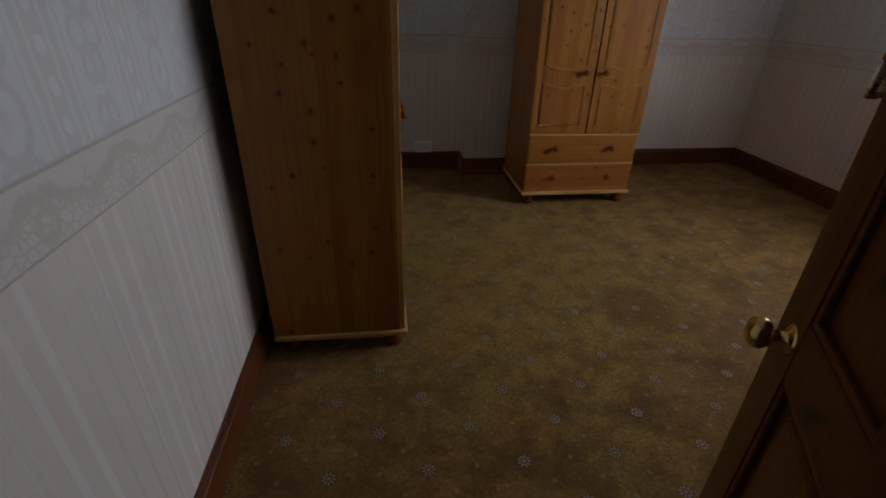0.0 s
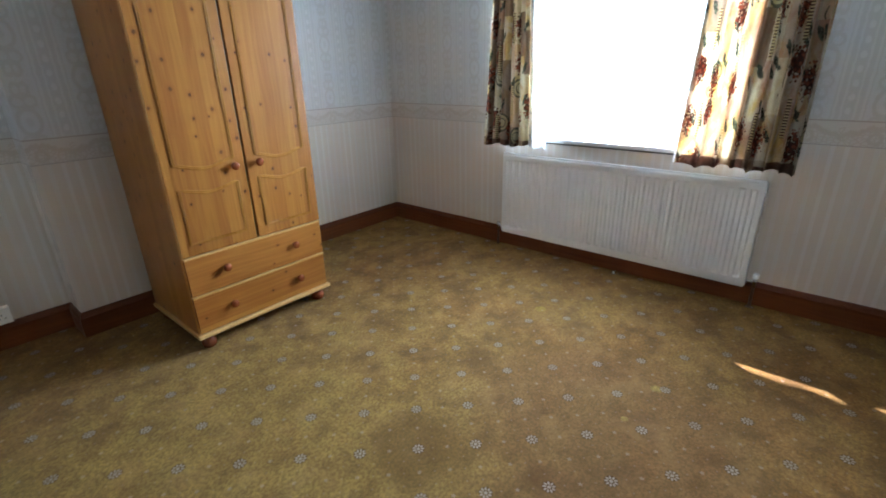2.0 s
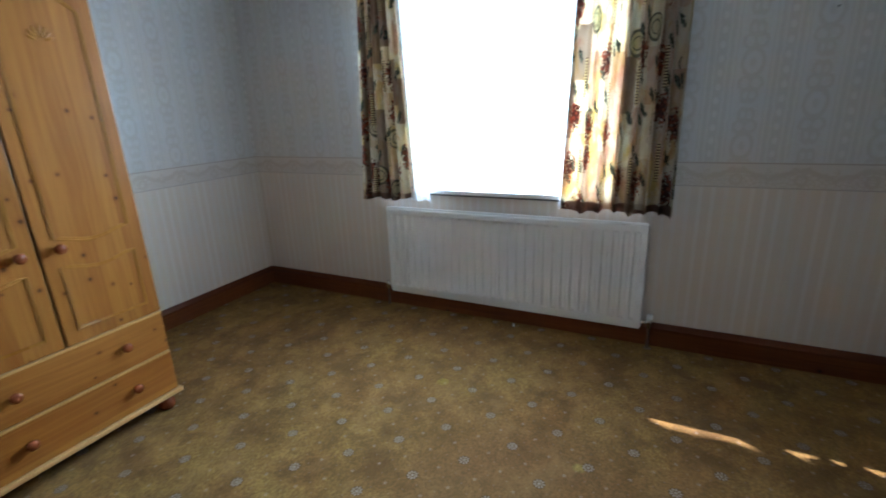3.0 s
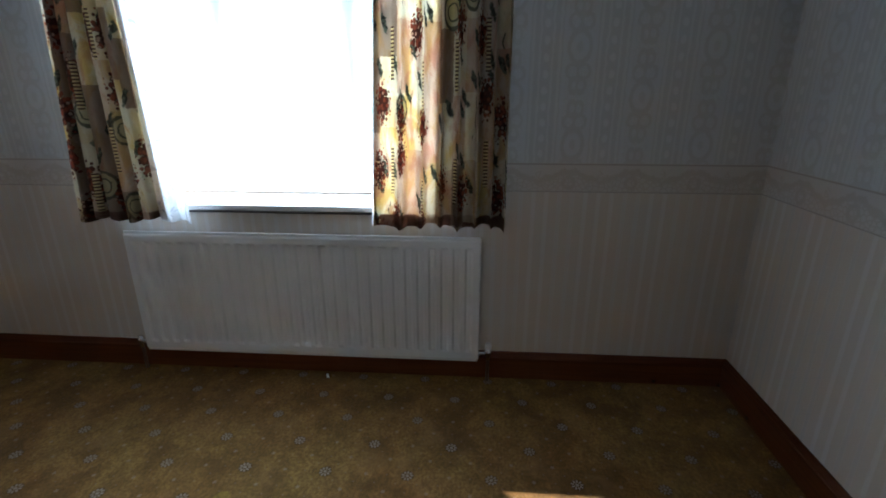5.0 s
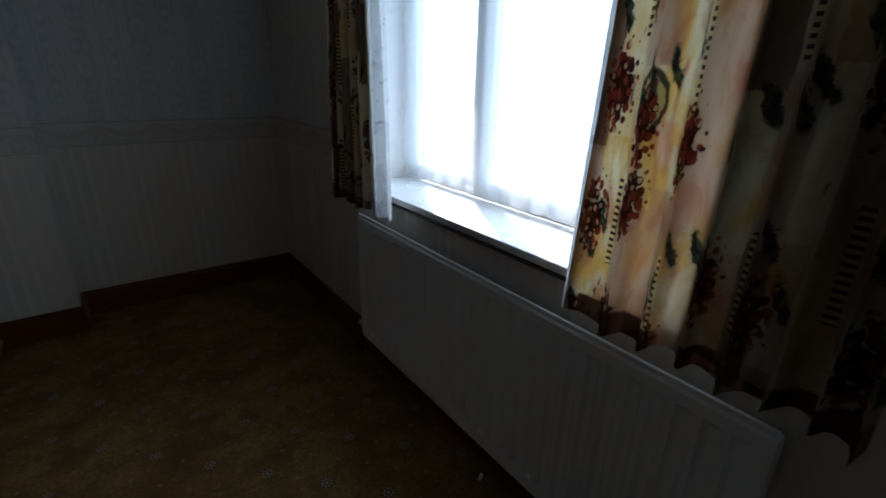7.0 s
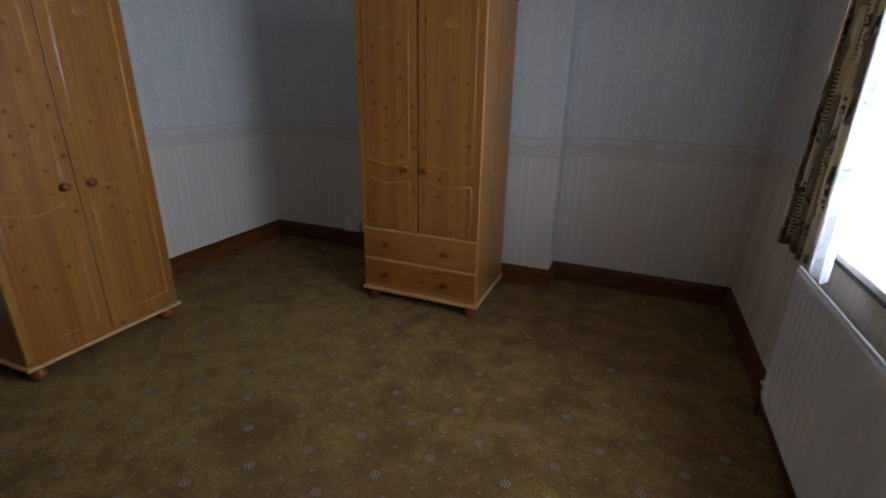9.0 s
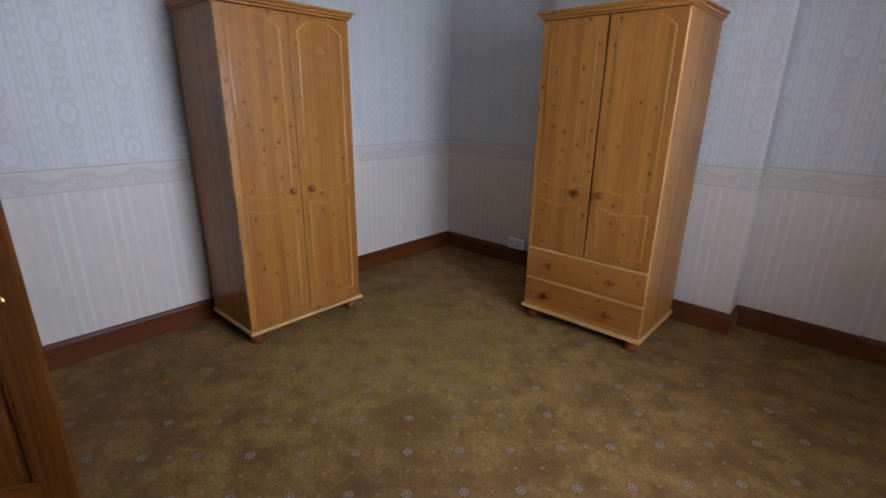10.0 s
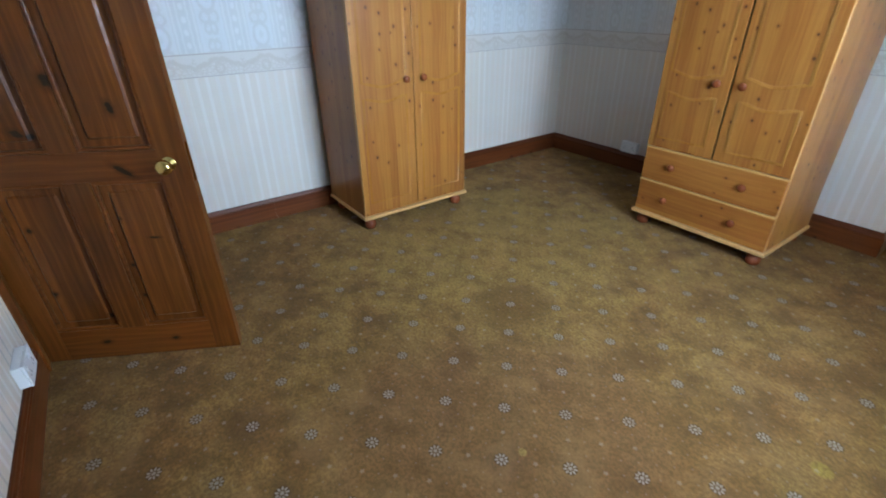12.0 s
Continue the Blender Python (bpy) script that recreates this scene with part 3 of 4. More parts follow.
# ---- window ----
def window():
    win = thing("window_1", "white painted three-light window, over-bright with daylight", "window", kind="structure")
    fx0, fx1 = 4.045, 4.10
    bm = bmesh.new()
    add_box(bm, fx0, fx1, OY0 + 0.005, OY0 + 0.04, OZ0 + 0.03, OZ1 - 0.005, bevel=0.004)
    add_box(bm, fx0, fx1, OY1 - 0.04, OY1 - 0.005, OZ0 + 0.03, OZ1 - 0.005, bevel=0.004)
    add_box(bm, fx0, fx1, OY0 + 0.04, OY1 - 0.04, OZ0 + 0.03, OZ0 + 0.065, bevel=0.004)
    add_box(bm, fx0, fx1, OY0 + 0.04, OY1 - 0.04, OZ1 - 0.04, OZ1 - 0.005, bevel=0.004)
    part("window_frame", bm, GLOSS, win)
    cuts = (OY0 + 0.04, 1.80, 2.42, OY1 - 0.04)
    for y in cuts[1:3]:
        part("mullion", box(fx0 - 0.004, fx1 - 0.004, y - 0.025, y + 0.025, OZ0 + 0.065, OZ1 - 0.04, bevel=0.004), GLOSS, win)
    for i in range(3):
        a = cuts[i] + (0.025 if i else 0.0)
        b = cuts[i + 1] - (0.025 if i < 2 else 0.0)
        z0, z1 = OZ0 + 0.067, OZ1 - 0.042
        bm = bmesh.new()
        s = 0.028
        for q in ((a + 0.002, a + s, z0, z1), (b - s, b - 0.002, z0, z1), (a + s, b - s, z0, z0 + s), (a + s, b - s, z1 - s, z1)):
            add_box(bm, fx0 + 0.008, fx1 - 0.012, *q, bevel=0.003)
        sash = part("sash", bm, GLOSS, win)
        pane = part("pane", box(4.070, 4.074, a + s - 0.004, b - s + 0.004, z0 + s - 0.004, z1 - s + 0.004), GLASS, sash, "clear glass pane")
        pane.visible_shadow = False
    return win


window()
bm = box(3.762, 4.045, OY0 + 0.005, OY1 - 0.005, OZ0 - 0.002, OZ0 + 0.024, bevel=0.006, seg=3)
structure("window_sill", bm, GLOSS, "deep white painted window sill", category="window sill")
structure("trim_window_board", box(3.757, W - 0.0005, OY0 - 0.02, OY1 + 0.02, OZ0 - 0.012, OZ0 - 0.004, bevel=0.002), STEEL, "thin dark edge trim under the sill", category="trim")


# ---- curtains ----
def curtain(name, y_bot, y_top, folds, edge, front, lined, seed, label, low=0.802):
    """y_bot, y_top: the inner and outer edges at hem and head; edge: how far the facing runs from the inner edge,
    front: its offset; lined: where the added light-blocking backing begins.
    """
    rnd = random.Random(seed)
    z0, z1 = low, 2.19
    nu, nv = folds * 14, 30
    ph = [rnd.uniform(-0.5, 0.5) for _ in range(folds + 2)]
    amp = [rnd.uniform(0.75, 1.2) for _ in range(folds + 2)]

    def sheet(dx, z_low, lo, hi):
        bm = bmesh.new()
        uv = bm.loops.layers.uv.new("UVMap")
        rows = []
        for j in range(nv + 1):
            q = j / nv
            row = []
            for i in range(nu + 1):
                s = lo + (hi - lo) * i / nu
                k = folds * (max(s, 0.0) ** 1.35 if s > 0 else s)
                c = max(0, min(folds, int(k)))
                f = k - c
                a = amp[c] * (1 - f) + amp[c + 1] * f
                p = ph[c] * (1 - f) + ph[c + 1] * f
                wave = math.sin(2 * math.pi * k + p * 1.4 + 0.5 * math.sin(3.1 * q + c))
                wave = max(-1.0, min(1.0, 1.7 * wave))
                swing = math.cos(2 * math.pi * k + p)
                y0 = y_bot[0] + (y_bot[1] - y_bot[0]) * s
                y1 = y_top[0] + (y_top[1] - y_top[0]) * s
                y = y0 * (1 - q) + y1 * q + 0.010 * swing * (1 - 0.4 * q)
                x = 3.696 + dx + (0.015 + 0.013 * max(0.0, min(1.0, s))) * a * wave * (1.0 - 0.25 * q) - 0.004 * (1 - q)
                hem = z_low + 0.004 * a * math.sin(k * 2 * math.pi + 0.8 + p) + 0.010 * math.sin(k * 2.1 + seed)
                z = hem + (z1 - hem) * q
                row.append((bm.verts.new((x, y, z)), s, z))
            rows.append(row)
        span = abs(y_bot[1] - y_bot[0]) * 1.75
        for a, b in zip(rows, rows[1:]):
            for i in range(nu):
                quad = (a[i], a[i + 1], b[i + 1], b[i])
                face = bm.faces.new([v[0] for v in quad])
                for loop, v in zip(face.loops, quad):
                    loop[uv].uv = (v[1] * span + seed * 1.7, v[2])
        return bm

    cur = thing(name, label, "curtain", group="pair of curtains")
    c = part("cloth", sheet(0.0, z0, max(0.0, edge - 0.08), 1.0), CLOTH, cur, "printed floral cotton", True)
    m = c.modifiers.new("thickness", "SOLIDIFY")
    m.thickness = 0.0012
    # white strip also stands for curtain cloth bleached by the light behind it
    part("facing", sheet(front, z0 + 0.001, -0.04, edge), LINING, cur, "white turned-back edge, coloured like print washed out by backlight", True)
    # dense sheet added behind the outer folds to darken them against the window
    part("lining", sheet(0.010, z0 + 0.03, lined, 0.97), BACKING, cur, "added dense backing that keeps window light out of the outer folds", True)
    bm = bmesh.new()
    add_box(bm, 3.668, 3.716, min(y_top) - 0.01, max(y_top) + 0.01, 2.165, 2.215, bevel=0.006)
    part("heading_tape", bm, LINING, cur)
    return cur


curtain("curtain", (1.645, 1.072), (1.590, 1.080), 7, 0.03, 0.008, 0.44, 3, "floral printed cotton curtain in cream, rose and green, drawn open", 0.791)
curtain("curtain", (2.490, 2.985), (2.575, 2.915), 6, 0.27, -0.006, 0.30, 5, "floral printed cotton curtain in cream, rose and green, drawn open")


def net_curtain():
    net = thing("net_curtain", "thin white net curtain hanging against the window", "net curtain")
    bm = bmesh.new()
    uv = bm.loops.layers.uv.new("UVMap")
    rnd = random.Random(8)
    bulge = [rnd.uniform(0.4, 1.0) for _ in range(30)]
    rows = []
    for z in [OZ0 + 0.045 + (OZ1 - 0.05 - OZ0 - 0.045) * j / 16 for j in range(17)]:
        q = (z - OZ0) / (OZ1 - OZ0)
        row = []
        for i in range(281):
            y = OY0 + 0.012 + (OY1 - OY0 - 0.024) * i / 280
            k = i / 20
            x = 4.010 + 0.009 * bulge[int(k)] * math.sin(2 * math.pi * k + 0.6 * math.sin(4 * q + k)) * (1.1 - 0.4 * q)
            row.append((bm.verts.new((x, y, z + 0.004 * math.sin(k * 1.3) * (1 - q))), y * 1.5, z))
        rows.append(row)
    for a, b in zip(rows, rows[1:]):
        for i in range(280):
            quad = (a[i], a[i + 1], b[i + 1], b[i])
            face = bm.faces.new([c[0] for c in quad])
            for loop, c in zip(face.loops, quad):
                loop[uv].uv = c[1:]
    part("net", bm, NET, net, smooth=True)
    part("wire", box(4.006, 4.012, OY0 + 0.004, OY1 - 0.004, OZ1 - 0.052, OZ1 - 0.046), PLASTIC, net, "white plastic-covered wire")
    return net


net_curtain()
rail = thing("curtain_rail", "white curtain track above the window", "curtain rail")
part("track", box(3.683, 3.703, 0.98, 3.10, 2.200, 2.235, bevel=0.004), PLASTIC, rail)
for y in (1.05, 2.085, 3.03):
    part("bracket", box(3.70, W, y - 0.012, y + 0.012, 2.205, 2.23, bevel=0.003), PLASTIC, rail)


# ---- radiator ----
def radiator():
    y0, y1, z0, z1, xf = 1.180, 2.858, 0.118, 0.728, 3.718
    rad = thing("radiator", "white enamelled panel radiator below the window", "radiator")
    n = 29
    pitch = (y1 - y0 - 0.05) / n
    ys = [y0, y0 + 0.004]
    deep = [0.006, 0.0]
    for i in range(n):
        c = y0 + 0.025 + pitch * (i + 0.5)
        for o, d in ((-0.36, 0.0), (-0.26, 0.5), (-0.16, 1.0), (0.16, 1.0), (0.26, 0.5), (0.36, 0.0)):
            ys.append(c + o * pitch)
            deep.append(d * 0.0095)
    ys += [y1 - 0.004, y1]
    deep += [0.0, 0.006]
    zs = [(z0, 0.0, 0.010), (z0 + 0.006, 0.0, 0.002), (z0 + 0.012, 0.0, 0.0), (z0 + 0.040, 0.0, 0.0), (z0 + 0.054, 1.0, 0.0), (0.42, 1.0, 0.0), (z1 - 0.054, 1.0, 0.0), (z1 - 0.040, 0.0, 0.0), (z1 - 0.012, 0.0, 0.0), (z1 - 0.005, 0.0, 0.003), (z1, 0.0, 0.010)]
    bm = bmesh.new()
    rows = []
    for z, k, back in zs:
        rows.append([bm.verts.new((xf + back + (d * k if 0 < i < len(ys) - 1 else d), y, z)) for i, (y, d) in enumerate(zip(ys, deep))])
    for a, b in zip(rows, rows[1:]):
        for i in range(len(ys) - 1):
            bm.faces.new((a[i], a[i + 1], b[i + 1], b[i]))
    edge = rows[0] + [r[-1] for r in rows[1:]] + rows[-1][-2::-1] + [r[0] for r in rows[-2:0:-1]]
    backs = [bm.verts.new((xf + 0.019, v.co.y, v.co.z)) for v in edge]
    m = len(edge)
    for i in range(m):
        bm.faces.new((edge[i], edge[(i + 1) % m], backs[(i + 1) % m], backs[i]))
    bm.faces.new(backs)
    part("panel", bm, WHITE, rad, smooth=False)
    part("top_seam", box(xf + 0.003, xf + 0.013, y0 + 0.006, y1 - 0.006, z1 - 0.004, z1 + 0.010, bevel=0.003), WHITE, rad)
    part("bottom_seam", box(xf + 0.003, xf + 0.013, y0 + 0.006, y1 - 0.006, z0 - 0.008, z0 + 0.004, bevel=0.003), WHITE, rad)
    for y in (y0 + 0.22, y1 - 0.22):
        part("bracket", box(xf + 0.014, W, y - 0.015, y + 0.015, z0 + 0.06, z1 - 0.06, bevel=0.002), WHITE, rad)
    for side, y in ((-1, y0 - 0.045), (1, y1 + 0.030)):
        valve = part("valve", shifted(turned(((0.011, -0.03), (0.014, -0.026), (0.014, 0.0), (0.017, 0.004), (0.017, 0.016), (0.012, 0.020), (0.012, 0.030))), xf + 0.012, y, 0.150), CHROME, rad, "dull chrome valve body", True)
        if side < 0:
            part("cap", shifted(turned(((0.015, 0.0), (0.0165, 0.003), (0.0165, 0.022), (0.013, 0.028))), xf + 0.012, y, 0.178), PLASTIC, valve, "white plastic cap")
        bm = turned(((0.009, 0.0), (0.009, abs(y - (y0 if side < 0 else y1)) + 0.003)), 12, "y")
        if side > 0:
            shifted(bm, xf + 0.012, y + 0.0, 0.150)
        else:
            bmesh.ops.rotate(bm, cent=(0, 0, 0), matrix=Matrix.Rotation(math.pi, 3, "Z"), verts=bm.verts)
            shifted(bm, xf + 0.012, y, 0.150)
        part("tail", bm, CHROME, rad, smooth=True)
        part("pipe", shifted(turned(((0.0085, 0.0), (0.0085, 0.125)), 12), xf + 0.012, y, 0.0), PIPE, rad, "brown painted pipe", True)
    return rad


radiator()


# ---- wardrobes ----
def knob_bm():
    return turned(((0.0085, 0.0), (0.0085, 0.008), (0.010, 0.012), (0.0180, 0.017), (0.0205, 0.024), (0.0195, 0.031), (0.0135, 0.036), (0.004, 0.038)), 20, "y")


def arch_panel(x0, x1, z0, z1, rise):
    """Outline of a routed door panel: wavy foot, straight sides, arched head with shoulders."""
    pts = []
    w = x1 - x0
    for i in range(13):
        t = i / 12
        pts.append((x0 + w * t, z0 - 0.028 * math.sin(math.pi * t) ** 1.6))
    head = []
    for i in range(17):
        t = i / 16
        a = max(0.0, math.sin(math.pi * t)) ** 0.85
        head.append((x1 - w * t, z1 + rise * a))
    return pts + head


def foot_panel(x0, x1, z0, z1):
    pts = [(x0, z0), (x1, z0)]
    w = x1 - x0
    for i in range(13):
        t = i / 12
        pts.append((x1 - w * t, z1 - 0.026 * math.sin(math.pi * t) ** 1.6))
    return pts


def leaf_spray(cx, cz, high):
    """A small carved spray of seven leaves."""
    bm = bmesh.new()
    for k in range(7):
        a = radians(-66 + 22 * k)
        ln = (0.050 - 0.0035 * abs(k - 3)) * 1.25
        bx, bz = cx, cz - 0.03
        d, s = Vector((math.sin(a), math.cos(a))), Vector((math.cos(a), -math.sin(a)))
        mids, lefts, rights = [], [], []
        for i in range(6):
            t = i / 5
            wd = 0.0068 * math.sin(math.pi * min(0.98, t * 0.94 + 0.04))
            o = d * (ln * (0.25 + 0.75 * t))
            mids.append(bm.verts.new((bx + o.x, -high, bz + o.y)))
            lefts.append(bm.verts.new((bx + o.x + s.x * wd, 0.0005, bz + o.y + s.y * wd)))
            rights.append(bm.verts.new((bx + o.x - s.x * wd, 0.0005, bz + o.y - s.y * wd)))
        for i in range(5):
            bm.faces.new((lefts[i], lefts[i + 1], mids[i + 1], mids[i]))
            bm.faces.new((mids[i], mids[i + 1], rights[i + 1], rights[i]))
    return bm


def wardrobe(label, m, w, d, drawers, knob_z, panel, gap):
    """Front at y = 0 facing -y, width along x, on bun feet."""
    body = thing("wardrobe", label, "wardrobe", m, group="pine wardrobes")
    zb, zt = 0.100, 1.858
    part("side_panel", box(0.0, 0.018, 0.020, d, zb, zt, bevel=0.0012), PINE, body)
    part("side_panel", box(w - 0.018, w, 0.020, d, zb, zt, bevel=0.0012), PINE, body)
    part("back_panel", box(0.018, w - 0.018, d - 0.010, d - 0.004, zb, zt), INSIDE, body)
    part("top_panel", box(0.018, w - 0.018, 0.022, d - 0.010, zt - 0.018, zt - 0.001), INSIDE, body)
    # plinth board with a rounded pale edge
    part("plinth", box(-0.013, w + 0.013, -0.013, d, 0.078, zb, bevel=0.007, seg=3), PINE_EDGE, body, "pale rounded base board")
    # cornice: stacked mouldings
    bm = bmesh.new()
    add_box(bm, -0.008, w + 0.008, -0.008, d, zt, zt + 0.012, bevel=0.003)
    add_box(bm, -0.020, w + 0.020, -0.020, d, zt + 0.012, zt + 0.030, bevel=0.006, seg=3)
    add_box(bm, -0.030, w + 0.030, -0.030, d, zt + 0.030, zt + 0.044, bevel=0.003)
    part("cornice", bm, PINE_H, body)
    for fx in (0.050, w - 0.050):
        for fy in (0.045, d - 0.06):
            part("bun_foot", shifted(turned(((0.020, 0.0), (0.032, 0.006), (0.038, 0.022), (0.038, 0.036), (0.031, 0.052), (0.024, 0.058), (0.026, 0.064), (0.026, 0.080))), fx, fy, 0.0), BUN, body, "turned red-brown bun foot", True)
    base = zb + 0.004
    if drawers:
        for z0, z1 in ((0.104, 0.306), (0.312, 0.512)):
            dr = part("drawer", box(0.004, w - 0.004, 0.0, 0.019, z0, z1, bevel=0.003), PINE_H, body)
            part("drawer_lip", box(0.003, w - 0.003, -0.003, 0.017, z1 - 0.010, z1 + 0.001, bevel=0.003), PINE_EDGE, dr, "pale drawer edge")
            part("drawer_box", box(0.03, w - 0.03, 0.021, d - 0.05, z0 + 0.01, z1 - 0.03), INSIDE, dr)
            for kx in (w / 2 - 0.200, w / 2 + 0.200):
                part("knob", shifted(knob_bm(), kx, 0.0, (z0 + z1) / 2 + 0.006), BUN, dr, "turned red-brown knob", True)
        part("rail", box(0.018, w - 0.018, 0.022, d - 0.02, 0.500, 0.516), INSIDE, body)
        base = 0.518
    else:
        part("rail", box(0.018, w - 0.018, 0.022, d - 0.02, zb, zb + 0.016), INSIDE, body)
    mid = w / 2
    top = zt - 0.004
    for side in (0, 1):
        a, b = (0.003, mid - gap / 2) if side == 0 else (mid + gap / 2, w - 0.003)
        door = part("door", box(a, b, 0.0, 0.019, base, top, bevel=0.0022), PINE, body)
        part("edging", box(*((a - 0.0013, a + 0.0012) if side == 0 else (b - 0.0012, b + 0.0013)), 0.0012, 0.0188, base + 0.001, top - 0.001), PINE_EDGE, door, "pale door edge")
        ins = 0.052
        lo, split_hi, split_lo, shoulder = panel
        part("upper_moulding", sweep_front(arch_panel(a + ins, b - ins, split_hi, shoulder, 0.062), 0.0085, 0.0048, True), GROOVE, door, "routed arched panel line", True)
        part("lower_moulding", sweep_front(foot_panel(a + ins, b - ins, lo, split_lo), 0.0085, 0.0048, True), GROOVE, door, "routed wavy panel line", True)
        part("carved_leaves", leaf_spray((a + b) / 2, shoulder - 0.085, 0.004), GROOVE, door, "small carved spray of leaves", True)
        kx = b - 0.058 if side == 0 else a + 0.058
        part("knob", shifted(knob_bm(), kx, 0.0, knob_z), BUN, door, "turned red-brown knob", True)
    # pale edging strips on the front edges of the sides
    for xa in (0.0, w - 0.018):
        part("edging", box(xa + 0.0005, xa + 0.0175, 0.0165, 0.0205, zb + 0.001, zt - 0.001, bevel=0.001), PINE_EDGE, body, "pale edging strip")
    return body


wardrobe("tall two-door pine-veneer wardrobe on bun feet", pose(0.582, 1.715, 0, 0, 0, 90), 0.790, 0.520, False, 0.902, (0.185, 0.900, 0.815, 1.770), 0.005)
wardrobe("pine-veneer wardrobe with two drawers below its doors", pose(1.497, 3.200, 0), 0.782, 0.590, True, 0.912, (0.575, 0.950, 0.835, 1.772), 0.012)


# ---- door ----
def bedroom_door():
    door = thing("door_1", "red-brown stained four-panel pine door, standing open", "door", pose(0.876, 0.072, 0, 0, 0, 61.5), kind="structure")
    w, th, h = 0.775, 0.036, 1.985
    zb = 0.008
    st = 0.098
    part("stile", box(0.0, st, 0.0, th, zb, h, bevel=0.002), DOOR_V, door)
    part("stile", box(w - st, w, 0.0, th, zb, h, bevel=0.002), DOOR_V, door)
    mid0, mid1 = w / 2 - 0.045, w / 2 + 0.045
    rails = ((zb, 0.150), (0.772, 0.878), (h - 0.110, h))
    for z0, z1 in rails:
        part("rail", box(st, w - st, 0.0015, th - 0.0015, z0, z1, bevel=0.0015), DOOR_H, door)
    for z0, z1 in ((0.150, 0.772), (0.878, h - 0.110)):
        part("muntin", box(mid0, mid1, 0.001, th - 0.001, z0, z1, bevel=0.0015), DOOR_V, door)
        for x0, x1 in ((st, mid0), (mid1, w - st)):
            pn = part("panel", box(x0 - 0.002, x1 + 0.002, 0.0155, th - 0.0155, z0 - 0.002, z1 + 0.002), DOOR_V, door)
            fld = 0.040
            part("field", box(x0 + fld, x1 - fld, 0.0085, th - 0.0085, z0 + fld, z1 - fld, bevel=0.0065, seg=1), DOOR_V, pn)
            for y0, y1 in ((0.0025, 0.0165), (th - 0.0165, th - 0.0025)):
                bm = bmesh.new()
                s = 0.014
                add_box(bm, x0, x0 + s, y0, y1, z0, z1, bevel=0.005, seg=3)
                add_box(bm, x1 - s, x1, y0, y1, z0, z1, bevel=0.005, seg=3)
                add_box(bm, x0 + s * 0.6, x1 - s * 0.6, y0 + 0.0006, y1, z0, z0 + s, bevel=0.005, seg=3)
                add_box(bm, x0 + s * 0.6, x1 - s * 0.6, y0 + 0.0006, y1, z1 - s, z1, bevel=0.005, seg=3)
                part("moulding", bm, DOOR_H, pn)
    kx, kz = w - 0.066, 0.826
    prof = ((0.026, 0.0), (0.026, 0.003), (0.021, 0.006), (0.011, 0.009), (0.009, 0.022), (0.011, 0.028), (0.022, 0.034), (0.0275, 0.044), (0.0275, 0.052), (0.022, 0.061), (0.010, 0.066), (0.002, 0.067))
    part("knob", shifted(turned(prof, 28, "y"), kx, 0.0015, kz), BRASS, door, "polished brass door knob", True)
    bm = turned(prof, 28, "y")
    bmesh.ops.rotate(bm, cent=(0, 0, 0), matrix=Matrix.Rotation(math.pi, 3, "Z"), verts=bm.verts)
    part("knob", shifted(bm, kx, th - 0.0015, kz), BRASS, door, "polished brass door knob", True)
    part("latch_plate", box(w - 0.001, w + 0.0015, 0.009, th - 0.009, kz - 0.07, kz + 0.07), BRASS, door, "brass latch plate")
    for z in (0.22, 1.05, 1.76):
        part("hinge", shifted(turned(((0.006, 0.0), (0.006, 0.09)), 12), -0.004, -0.003, z), STEEL, door, "steel hinge", True)
    return door


bedroom_door()
# door lining and architraves
bm = bmesh.new()
add_box(bm, DX0 - 0.002, DX0 + 0.022, -0.135, 0.004, 0.0, DZ)
add_box(bm, DX1 - 0.022, DX1 + 0.002, -0.135, 0.004, 0.0, DZ)
add_box(bm, DX0 + 0.022, DX1 - 0.022, -0.135, 0.004, DZ - 0.022, DZ + 0.002)
structure("trim_door_lining", bm, DOOR_V, "red-brown stained door lining", SOUTH, "door frame")
bm = bmesh.new()
add_box(bm, DX1 - 0.012, DX1 + 0.062, -0.002, 0.020, 0.0, DZ + 0.05, bevel=0.006, seg=3)
add_box(bm, DX1 + 0.040, DX1 + 0.066, -0.002, 0.026, 0.0, DZ + 0.054, bevel=0.006, seg=3)
add_box(bm, DX0 - 0.060, DX1 - 0.013, -0.002, 0.020, DZ - 0.012, DZ + 0.05, bevel=0.006, seg=3)
add_box(bm, DX0 - 0.062, DX0 + 0.012, -0.002, 0.0195, 0.0, DZ - 0.013, bevel=0.006, seg=3)
structure("trim_architrave", bm, DOOR_V, "red-brown stained moulded architrave", SOUTH, "door frame")


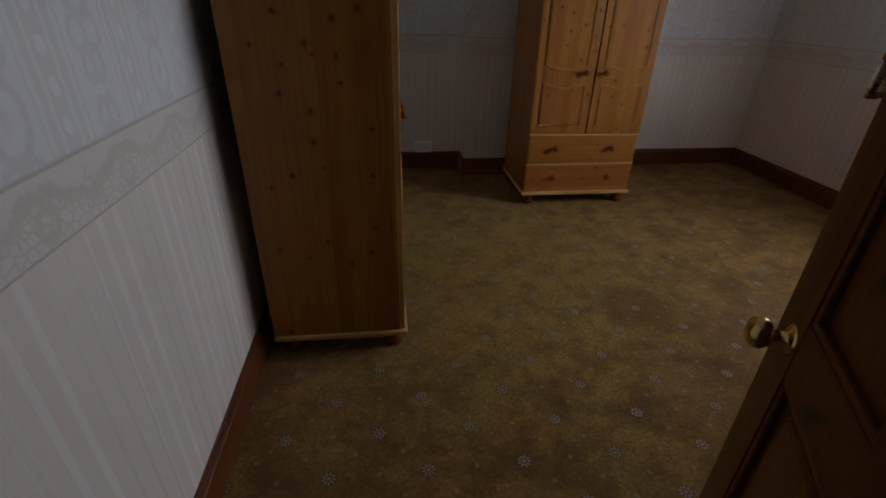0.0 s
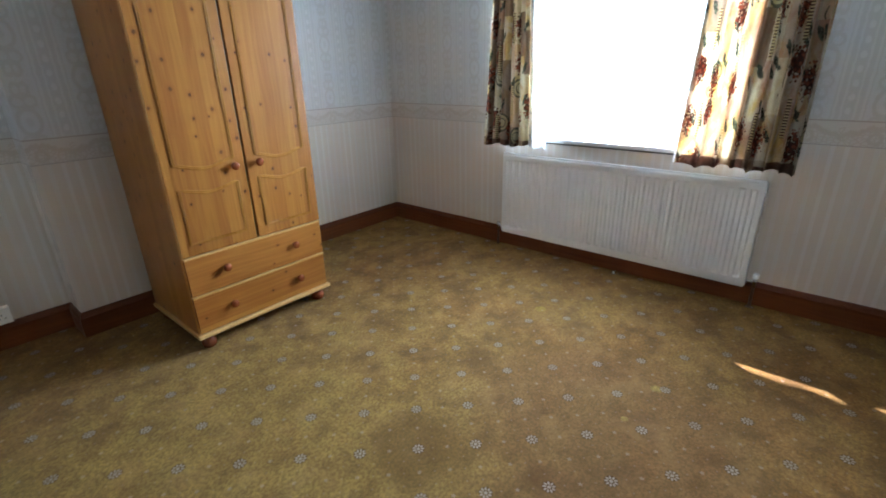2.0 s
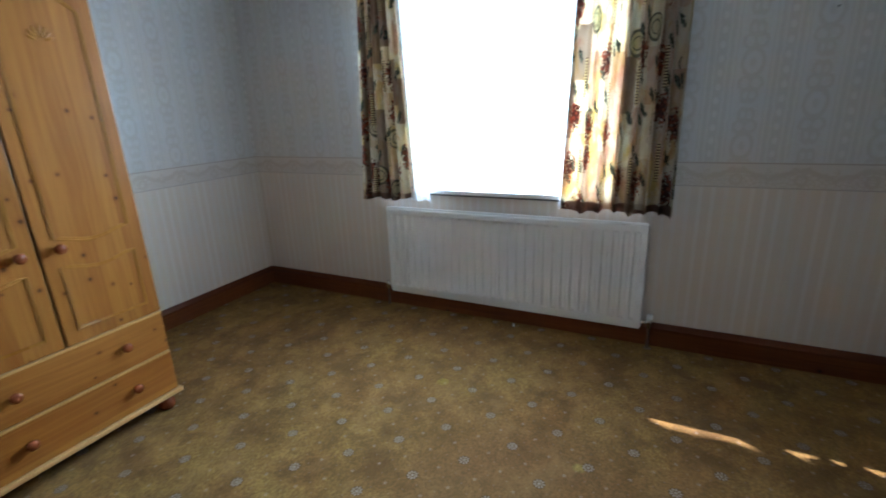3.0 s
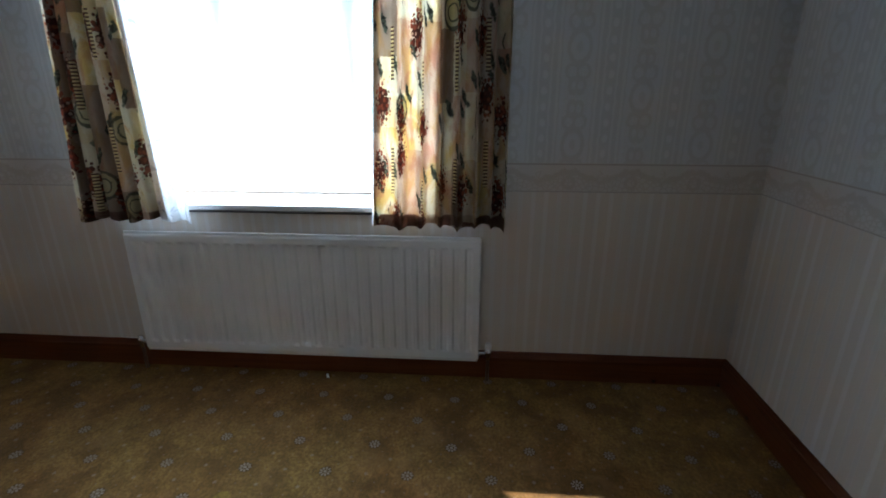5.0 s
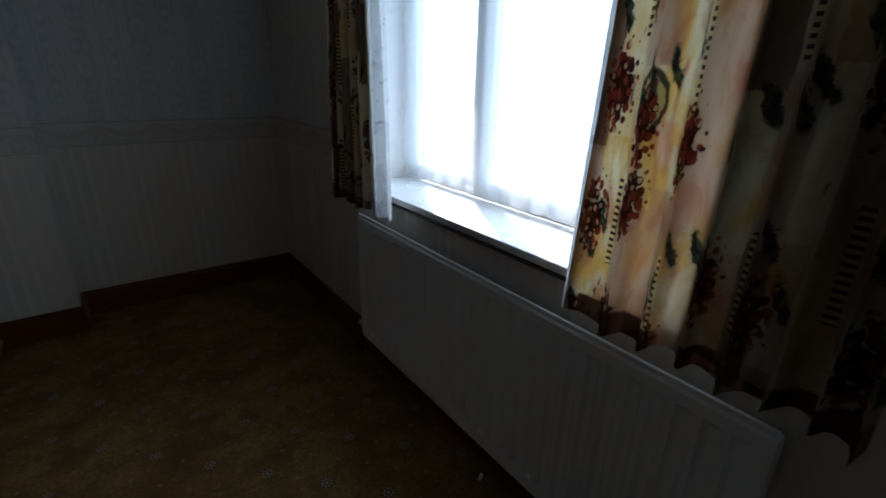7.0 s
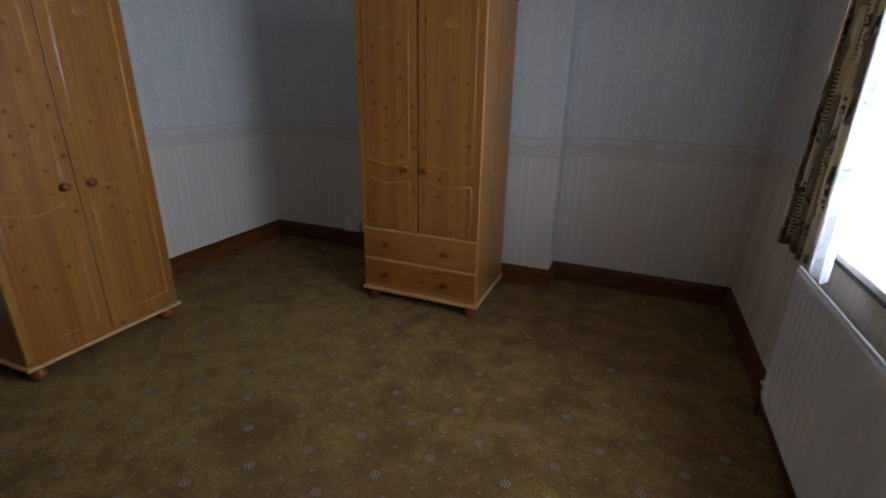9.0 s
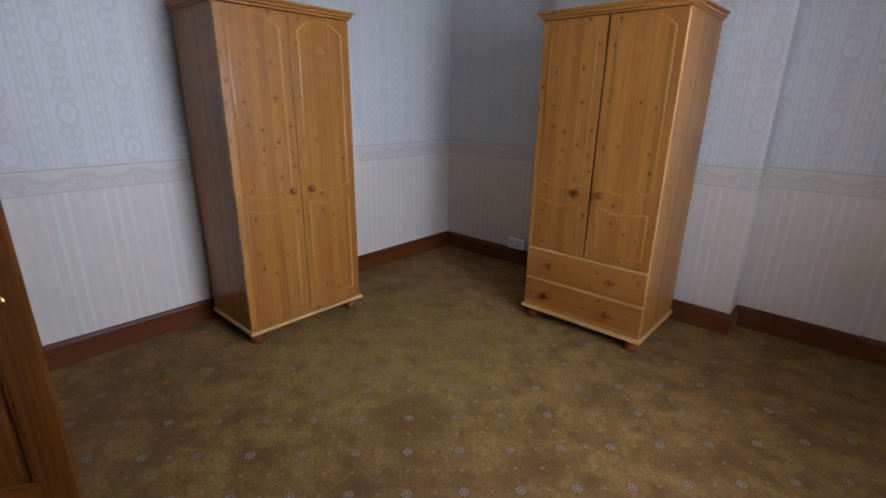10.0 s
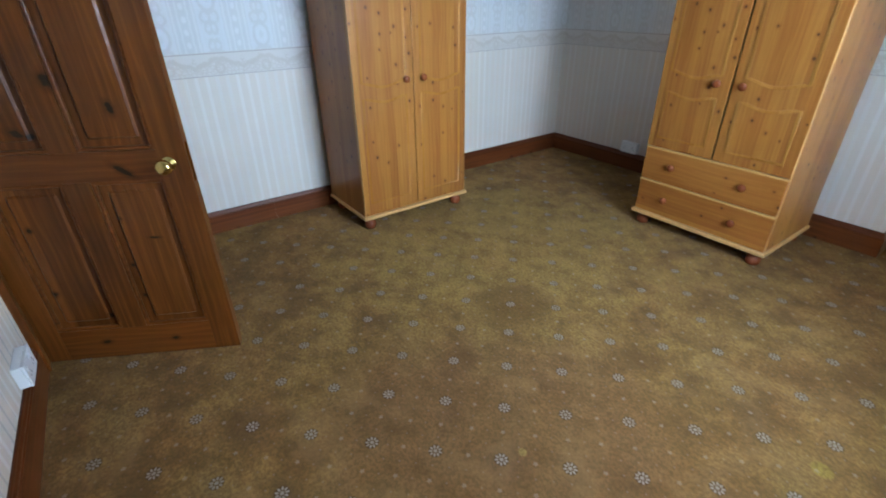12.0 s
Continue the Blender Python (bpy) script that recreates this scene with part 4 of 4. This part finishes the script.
# ---- small fittings ----
def socket(m, label):
    """A surface-mounted twin socket on a wall at y = 0, facing -y."""
    s = thing("wall_socket", label, "socket", m)
    part("back_box", box(-0.073, 0.073, -0.030, 0.0, -0.043, 0.043, bevel=0.004, seg=3), PLASTIC, s)
    part("face_plate", box(-0.074, 0.074, -0.039, -0.0305, -0.044, 0.044, bevel=0.004, seg=3), PLASTIC, s)
    for cx in (-0.036, 0.036):
        part("switch", box(cx - 0.024, cx - 0.012, -0.043, -0.0385, 0.014, 0.034, bevel=0.0015), PLASTIC, s)
        # raised black chips stand in for the shade inside the pin holes
        part("pin_hole", box(cx - 0.002, cx + 0.002, -0.0396, -0.0385, 0.000, 0.009), DARK, s)
        for dx in (-0.011, 0.011):
            part("pin_hole", box(cx + dx - 0.0035, cx + dx + 0.0035, -0.0396, -0.0385, -0.014, -0.010), DARK, s)
    return s


socket(SOUTH @ pose(1.165, 0.0005, 0.200, 0, 0, 180), "white plastic twin socket low on the papered wall")
socket(pose(0.845, N - 0.0005, 0.190), "white plastic twin socket just above the skirting in the alcove")
nail = thing("nail", "small dark nail in the wallpaper", "nail")
part("shank", shifted(turned(((0.0015, 0.0), (0.0015, 0.02), (0.005, 0.0205), (0.005, 0.023)), 10, "y"), 0, 0, 0), STEEL, nail)
nail.matrix_world = pose(W + 0.006, 0.534, 1.72, 0, 0, -90)


def paper_scrap():
    s = thing("paper_scrap", "small curled scrap of pale paper on the carpet", "paper scrap", pose(3.700, 1.925, 0.0, 0, 0, 25))
    bm = bmesh.new()
    rows = []
    for i in range(9):
        q = i / 8
        x = (q - 0.5) * 0.034
        z = 0.0015 + 0.010 * (2 * q - 1) ** 2
        rows.append([bm.verts.new((x, y, z)) for y in (-0.006, 0.006)])
    for a, b in zip(rows, rows[1:]):
        bm.faces.new((a[0], a[1], b[1], b[0]))
    ob = part("sheet", bm, PLASTIC, s)
    ob.modifiers.new("thickness", "SOLIDIFY").thickness = 0.0008
    return s


paper_scrap()
hook = thing("picture_hook", "small brass picture hook on the alcove wallpaper", "picture hook", pose(0.690, N, 1.645))
part("plate", box(-0.005, 0.005, -0.0025, 0.0, -0.018, 0.016, bevel=0.001), BRASS, hook)
part("hook", box(-0.004, 0.004, -0.010, -0.002, -0.020, -0.015, bevel=0.001), BRASS, hook)
part("pin", shifted(turned(((0.0012, 0.0), (0.0012, 0.006), (0.0032, 0.0065), (0.0032, 0.008)), 10, "y"), 0, 0, 0.010), BRASS, hook)
